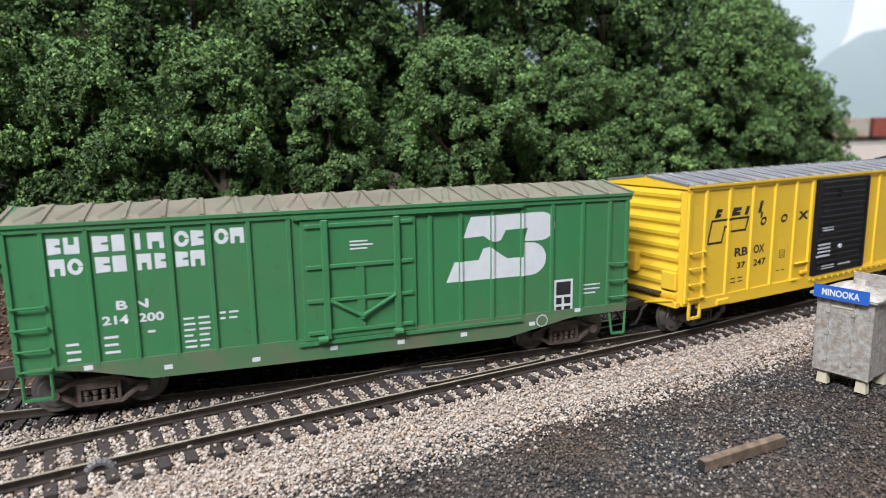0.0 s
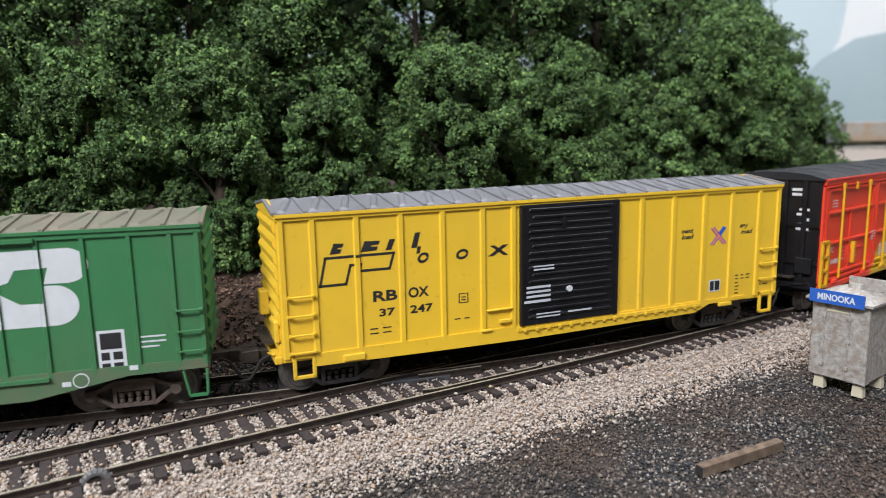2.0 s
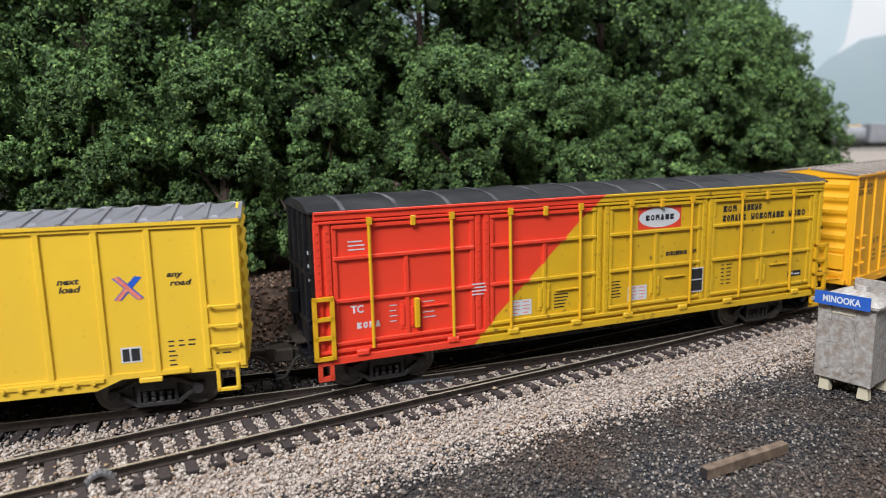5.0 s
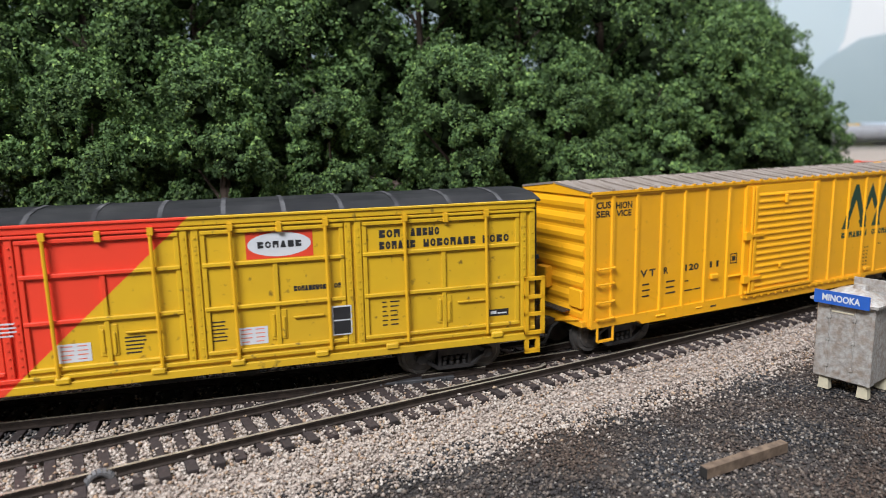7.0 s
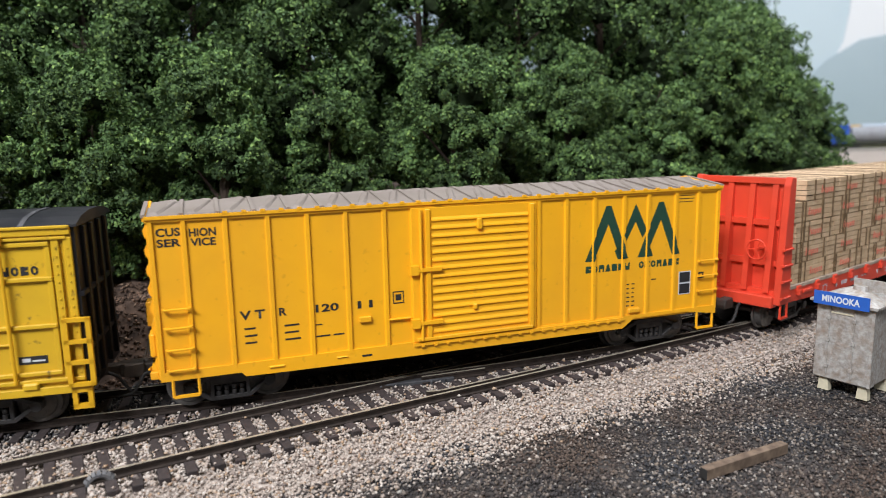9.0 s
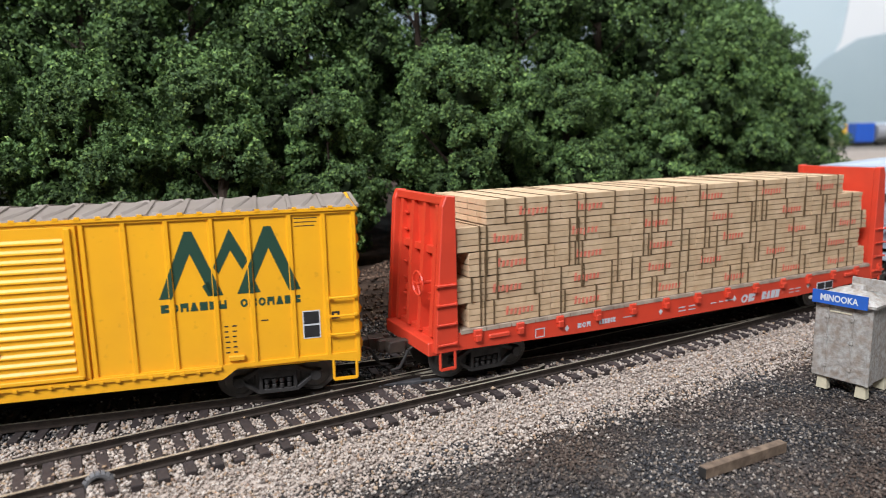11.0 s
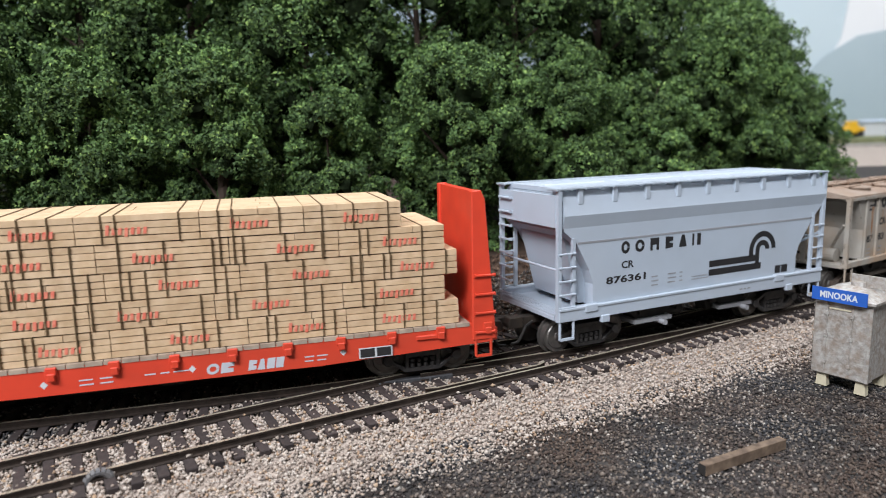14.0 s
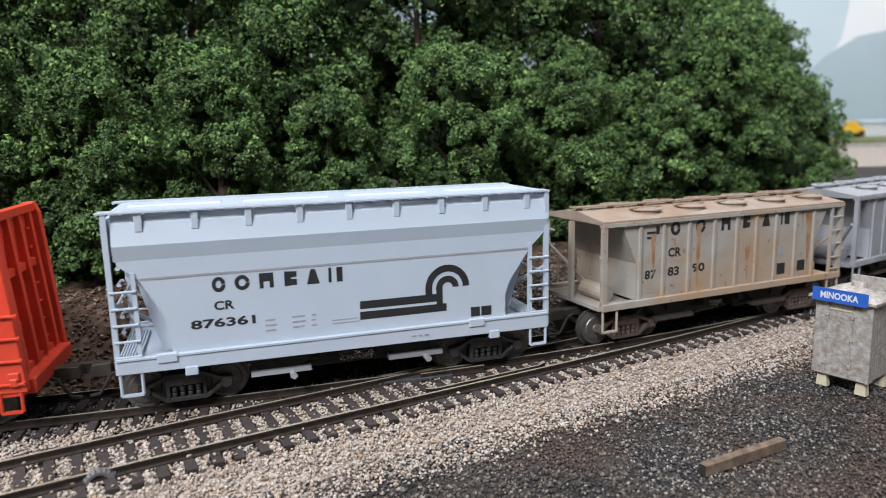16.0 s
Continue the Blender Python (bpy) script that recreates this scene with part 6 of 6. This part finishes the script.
def rib_hopper(label, paint, roof_paint, rusty):
    top = tagged(new("covered_hopper"), label, "hopper car", "freight cars of the train")
    h = 16.4
    u0, u1 = -17.6, 90.4
    bm = bmesh.new()
    prism(bm, [(-9, 40.6), (82, 40.6), (82, 38), (77, 28), (76, 15), (-4, 15), (-4, 27), (-9, 38)], -h, h)
    part("hopper_side", bm, paint, top)
    bm = bmesh.new()
    prism(bm, [(-h - 0.8, 40.4), (h + 0.8, 40.4), (h + 0.8, 41.4), (4, 43.4), (-4, 43.4), (-h - 0.8, 41.4)], u0, u1, "x")
    part("roof", bm, roof_paint, top)
    for i in range(5):
        for s in (-1, 1):
            bm = bmesh.new()
            u, y = 6 + i * 19, s * 8
            rod(bm, (u, y, 41.6), (u, y, 43.2), 5.0, 20, 4.8)
            rod(bm, (u, y, 43.2), (u, y, 43.6), 5.5, 20, 5.3)
            rod(bm, (u, y, 43.6), (u, y, 43.9), 3.4, 18, 3.0)
            bx(bm, u - 5.9, u + 5.9, y - 0.5, y + 0.5, 43.6, 44.1)
            part("roof_hatch", bm, roof_paint, top)
    bm = bmesh.new()
    for k in range(4):
        bx(bm, u0, u1, -1.9 + k, -1.2 + k, 44.2, 44.6)
    for k in range(9):
        bx(bm, u0 + 3 + k * 12.6, u0 + 4 + k * 12.6, -1.9, 1.9, 43, 44.3)
    part("running_board", bm, roof_paint, top)
    for side in (-1, 1):
        for u in (-2.9, 6.6, 17.2, 28.1, 38.2, 47.3, 56.7, 66.4, 75.6):
            bm = bmesh.new()
            a, b = sorted((side * (h - 0.1), side * (h + 0.7)))
            bx(bm, u - 0.65, u + 0.65, a, b, 14.8, 40.6)
            part("side_post", bm, paint, top, bevel=0.2)
        bm = bmesh.new()
        a, b = sorted((side * (h - 1.0), side * (h + 1.2)))
        bx(bm, u0, u1, a, b, 12.8, 15.2)
        part("side_sill", bm, paint, top, bevel=0.2)
        bm = bmesh.new()
        bx(bm, u0, u1, a, b, 39.6, 40.8)
        part("top_rail", bm, paint, top)
        for u in (u0 + 0.9, u1 - 0.9):
            bm = bmesh.new()
            c = side * (h + 0.2)
            bx(bm, u - 0.8, u + 0.8, c - 0.8, c + 0.8, 13, 40.4)
            part("corner_post", bm, paint, top)
    for s, e in ((-1, u0), (1, u1)):
        bm = bmesh.new()
        a, b = sorted((e, e - s * 15))
        bx(bm, a, b, -15.6, 15.6, 12.6, 13.8)
        part("end_platform", bm, paint, top)
        bm = bmesh.new()
        rod(bm, (e - s * 1, -15, 30), (e - s * 12, -3, 14), 0.6, 7)
        rod(bm, (e - s * 1, 15, 30), (e - s * 12, 3, 14), 0.6, 7)
        bx(bm, e - 0.6, e + 0.6, -1, 1, 13, 40)
        part("end_brace", bm, paint, top)
        bm = bmesh.new()
        rod(bm, (e - s * 7, -10, 16.5), (e - s * 7, 2, 16.5), 2.8, 14)
        part("air_tank", bm, paint, top)
        a, b = sorted((e - s * 0.6, e - s * 6))
        stirrup(top, a, b, 6, 13, -h - 0.4, paint)
        for z in (36, 31, 26, 21, 16.6):
            bm = bmesh.new()
            c = 84.6 if s > 0 else -17
            rod(bm, (c, -h - 1, z) if s > 0 else (e - 0.9, 9, z), (89.6, -h - 1, z) if s > 0 else (e - 0.9, 15, z), 0.36, 6)
            part("ladder_rung", bm, paint, top)
    bm = bmesh.new()
    bx(bm, 84.2, 85, -h - 1, -h, 13, 40)
    part("ladder_post", bm, paint, top)
    for u in (14, 58):
        bm = bmesh.new()
        prism(bm, [(u - 14, 15), (u + 14, 15), (u + 6, 7.5), (u - 6, 7.5)], -13, 13)
        part("outlet_hopper", bm, M_UNDER, top)
        bm = bmesh.new()
        bx(bm, u - 8, u + 8, -15, 15, 6.2, 7.5)
        part("outlet_gate", bm, M_STEEL, top)
    f = -h - 0.07
    if rusty:
        word_shapes("oonbvii", [(9.6, 13.6), (20.2, 24.4), (31.4, 35.4), (41.2, 44.4), (50.2, 54), (59.2, 59.9), (61, 63.4)], 35, 39.6, f, M_INK, top)
        plate([rect(0, 3.4, 36.2, 37), rect(0, 3.4, 34.6, 35.4), rect(3.6, 5, 36, 38.6)], f, M_INK, top, "emblem", "faded black emblem")
        letters("CR", 8.8, 14.2, 28, 31, f, M_INK, top)
        letters("87", -0.6, 4, 21.4, 24.4, f, M_INK, top)
        letters("83", 8.8, 13.6, 21.6, 24.6, f, M_INK, top)
        letters("90", 19.2, 24.6, 21.8, 24.8, f, M_INK, top)
        data_block(0, 18.8, (3.6,), 3, f, M_GREY2, top, 1.6, 0.5, 3)
        data_block(9.4, 19, (4.4,), 3, f, M_GREY2, top, 1.6, 0.5, 4)
        plate([rect(58.6, 62.4, 17, 21), rect(68.6, 72.4, 17.4, 21.2)], f, M_INK, top, "data_field")
        plate([rect(58.8, 61.8, 23.4, 25), rect(58.8, 61.8, 26, 27.6)], f, M_GREY2, top, "stencil_box")
        streaks = [[(20.6, 38), (22.6, 38), (22.2, 26), (21.4, 17), (20.8, 27)], [(1.6, 36), (3.6, 36), (3, 22), (2.4, 26)], [(42.6, 28.4), (45.2, 28.8), (45, 25.4), (43.6, 23), (43, 25.6)], [(43.4, 22), (44.2, 22), (44, 16)], [(71.6, 38), (74.8, 38), (74.4, 25), (73.4, 19), (72.6, 28)], [(69.6, 41), (70.4, 41), (70.2, 32)], [(11, 34), (11.8, 34), (11.6, 29)]]
        for q in streaks:
            plate([q], f - 0.02, M_RUST, top, "rust_streak", "orange rust streak", 0.04)
    underframe(top, u0 + 2, u1 - 2)
    running_gear(top, (-4, 76), TRUCK_BROWN if rusty else TRUCK)
    coupler(top, u0, -1)
    coupler(top, u1, 1)
    return top


# ---- small things by the track ----
M_BOXWALL = mat("dull_silver_wall", (0.46, 0.45, 0.425), 0.5, 0.25, color2=(0.26, 0.235, 0.21), grain=0.9, scale=900, bump=0.8, dirt=(0.24, 0.165, 0.105), dirt_amt=0.6, dirt_scale=480)
M_CREAM = mat("cream_feet", (0.55, 0.5, 0.36), 0.7, grain=0.4, scale=400)
M_SIGN = mat("sign_blue", (0.02, 0.1, 0.42), 0.4, grain=0.2, scale=400)
M_BEAM = mat("weathered_timber", (0.085, 0.057, 0.038), 0.85, color2=(0.19, 0.135, 0.092), grain=0.9, scale=420, bump=0.5)
M_CAST = mat("grey_casting", (0.1, 0.1, 0.105), 0.6, color2=(0.17, 0.16, 0.15), grain=0.7, scale=500)


def relay_box():
    """Signal cabinet on four feet, with a station sign."""
    top = tagged(new("relay_cabinet"), "weathered silver trackside cabinet with blue station sign", "cabinet")
    top.matrix_world = Matrix.Translation((0.1102, 0.1938, -0.0068)) @ Matrix.Rotation(math.atan2(-0.812, 0.583), 4, "Z")
    w, d = 15.2, 15.5
    bm = bmesh.new()
    bx(bm, -1.2, -1.2 + w, -0.4, d, 4.0, 27.0)
    part("body", bm, M_BOXWALL, top, bevel=0.3)
    for x in (0.3, 11.0):
        for y in (0.8, d - 2.6):
            bm = bmesh.new()
            v = bx(bm, x, x + 2.4, y, y + 2, 0, 4.4)
            for q in v:
                if q.co.z < 1:
                    q.co.x += -0.35 if q.co.x < x + 1 else 0.35
            part("foot", bm, M_CREAM, top)
    bm = bmesh.new()
    n = [(-2.6, -2.0), (w + 0.4, -2.0), (w + 0.4, d + 1.6), (-2.6, d + 1.6)]
    lo = [bm.verts.new((x, y, 27.0)) for x, y in n]
    md = [bm.verts.new((x, y, 27.7)) for x, y in n]
    hi = [bm.verts.new((x, y, 30.6)) for x, y in ((4.4, 4.5), (8.4, 4.5), (8.4, 10.5), (4.4, 10.5))]
    bm.faces.new(lo)
    bm.faces.new(hi)
    for a, b in ((lo, md), (md, hi)):
        for i in range(4):
            bm.faces.new((a[i], a[(i + 1) % 4], b[(i + 1) % 4], b[i]))
    part("roof", bm, M_BOXWALL, top)
    bm = bmesh.new()
    rod(bm, (7.4, 6.4, 30.2), (7.4, 6.4, 31.6), 2.2, 14, 1.8)
    bx(bm, 5, 16, 7.4, 8.2, 30.0, 33.4)
    part("roof_vent", bm, M_BOXWALL, top)
    for x in (2.6, 9.4):
        bm = bmesh.new()
        bx(bm, x - 0.12, x + 0.12, -0.75, -0.3, 5.4, 26)
        for z in (8, 16, 22.6):
            bx(bm, x - 0.45, x + 0.45, -1.0, -0.3, z - 0.5, z + 0.5)
        part("door_seam", bm, M_BOXWALL, top)
    bm = bmesh.new()
    bx(bm, 3, 9, -0.7, -0.3, 24.0, 24.35)
    part("door_handle", bm, M_CREAM, top)
    bm = bmesh.new()
    bx(bm, 14.0, 14.4, -0.2, 3, 4.2, 26.8)
    bx(bm, 13.8, 14.6, -0.7, -0.2, 4.2, 26.8)
    part("corner_trim", bm, M_BOXWALL, top)
    bm = bmesh.new()
    bx(bm, -1.3, 13.6, -2.5, -2.1, 26.5, 30.3)
    sign = part("station_sign", bm, M_SIGN, top, "blue sign with white letters")
    bm = bmesh.new()
    for p in ((-1.3, 13.6, 26.5, 26.65), (-1.3, 13.6, 30.15, 30.3)):
        bx(bm, p[0], p[1], -2.54, -2.45, p[2], p[3])
    part("border", bm, M_SIGN, sign)
    letters("MINOOKA", 1.0, 11.2, 27.4, 29.4, -2.53, M_WHITE, sign)


def beam():
    bm = bmesh.new()
    bx(bm, 0, 27, -1.1, 1.1, 0, 2.6)
    ob = part("timber_beam", bm, M_BEAM, bevel=0.1)
    # thin black plate over the left end
    bm = bmesh.new()
    bx(bm, -0.12, 0.05, -1.02, 1.02, 0.1, 2.5)
    part("sawn_end", bm, M_UNDER, ob, "black end face", 0.05)
    ob.matrix_world = Matrix.Translation((0.0572, 0.1425, -0.0074)) @ Matrix.Rotation(math.atan2(12.6, 24.9), 4, "Z")
    tagged(ob, "short weathered brown timber lying on the gravel", "beam")


def rail_clamp():
    bm = bmesh.new()
    pts = [(2.5 * math.cos(a), 2.3 * math.sin(a)) for a in [math.radians(d) for d in range(-20, 201, 20)]]
    for a, b in zip(pts, pts[1:]):
        rod(bm, (a[0], 0, a[1]), (b[0], 0, b[1]), 0.95, 10)
    bx(bm, -3.4, 3.4, -1.4, 3.0, -2.2, -0.9)
    ob = part("rail_clamp", bm, M_CAST)
    ob.matrix_world = Matrix.Translation((-0.0752, 0.1365, -0.0026)) @ Matrix.Rotation(0.5, 4, "Z")
    tagged(ob, "grey cast hoop beside the siding rail", "clamp")


relay_box()
beam()
rail_clamp()


# ---- far side of the layout ----
M_FIELD = ramp_mat("far_grass", [(0.3, (0.1, 0.12, 0.05)), (0.7, (0.24, 0.25, 0.13))], 0.9, "noise", 40)
M_FARBED = ramp_mat("far_roadbed", [(0.3, (0.2, 0.19, 0.17)), (0.7, (0.42, 0.4, 0.36))], 0.9, "noise", 60)


def far_side():
    bm = bmesh.new()
    bx(bm, 500, 2900, 1560, 2190, -30, 32)
    tagged(part("far_embankment", bm, M_FIELD), "grassy raised ground beyond the trees", "embankment", kind="structure")
    bm = bmesh.new()
    bx(bm, 400, 2900, 1480, 1556, -30, 22)
    tagged(part("far_roadbed", bm, M_FARBED), "pale gravel roadbed beyond the trees", "roadbed", kind="structure")
    # yellow machine and pale sheds beyond
    m = tagged(new("loader"), "yellow model loader standing on far grass", "loader")
    m.location = (1.045, 1.75, 0.032)
    bm = bmesh.new()
    prism(bm, [(-30, 9), (22, 9), (26, 23), (8, 26), (5, 40), (-15, 40), (-18, 26), (-30, 23)], -14, 14)
    part("body", bm, mat("machine_yellow", (0.75, 0.42, 0.02), 0.5, grain=0.4, scale=60), m, bevel=2)
    for x in (-20, 14):
        bm = bmesh.new()
        rod(bm, (x, -15, 8.5), (x, 15, 8.5), 8.5, 18)
        part("wheel", bm, M_UNDER, m)
    for x, w, hh in ((1.2, 110, 36), (1.42, 130, 40)):
        s = tagged(new("shed"), "white low model shed on far grass", "shed")
        s.location = (x, 1.9, 0.032)
        bm = bmesh.new()
        bx(bm, -w / 2, w / 2, -30, 30, 0, hh)
        part("wall", bm, M_WHITE, s)
        bm = bmesh.new()
        prism(bm, [(-34, hh), (34, hh), (0, hh + 8)], -w / 2 - 3, w / 2 + 3, "x")
        part("roof", bm, M_LIGHT, s)


far_side()
FAR = []


def far_car(c0, c1, paint, label, tank=False):
    top = tagged(new("freight_car"), label, "freight car", "cars of the far train")
    n = (c1 - c0) * 1000
    bm = bmesh.new()
    if tank:
        rod(bm, (2, 0, 30), (n - 2, 0, 30), 17, 20)
    else:
        bx(bm, 2, n - 2, -17, 17, 11, 52)
    part("body", bm, paint, top, bevel=0 if tank else 1.0)
    bm = bmesh.new()
    bx(bm, 0, n, -14, 14, 7, 12)
    part("frame", bm, M_UNDER, top)
    for u in (14, n - 14):
        tr = new("truck", TRUCK)
        tr.parent = top
        tr.location = (u * 0.001, 0, 0)
    FAR.append((top, c0))


far_car(0.0, 0.045, M_BLUE, "blue model freight car on the far track")
far_car(0.05, 0.2, M_GREY2, "dark grey model tank car on the far track", True)
far_car(0.205, 0.25, M_GREY2, "dull grey model freight car on the far track")
far_car(0.255, 0.355, M_TAN, "tan weathered model freight car on the far track")
far_car(0.36, 0.5, mat("brown_red_paint", (0.22, 0.05, 0.035), 0.6, grain=0.5, scale=100), "brown-red model freight car on the far track")


# ---- the train ----
CARS = [(green_boxcar(), 0.0), (yellow_boxcar(), 0.1598), (all_door_car(), 0.3531), (orange_boxcar(), 0.5425), (flat_car(), 0.7654), (lumber_stack(), 0.7654), (grey_hopper(), 0.929),
        (rib_hopper("tan rust-streaked model covered hopper with faded lettering", M_TAN, M_TAN_ROOF, True), 1.0204),
        (rib_hopper("dull grey model covered hopper", M_GREY2, M_GREY2, False), 1.146)]


def motions():
    times = [i * 0.5 for i in range(33)]
    for ob, a in CARS:
        walk(ob, [(t, car_pose(a + gone(t))) for t in times])
    spin = [(i * 0.1, Matrix.Rotation(gone(i * 0.1) / 0.0052, 4, "Y")) for i in range(161)]
    for ob, at in WHEELS:
        walk(ob, [(t, Matrix.Translation(at) @ m) for t, m in spin])
    for ob, c in FAR:
        walk(ob, [(t, pose(0.918 + 0.03 * (t - 11.5) + c, 1.52, 0.022)) for t in (0, 4, 8, 12, 16)])


motions()
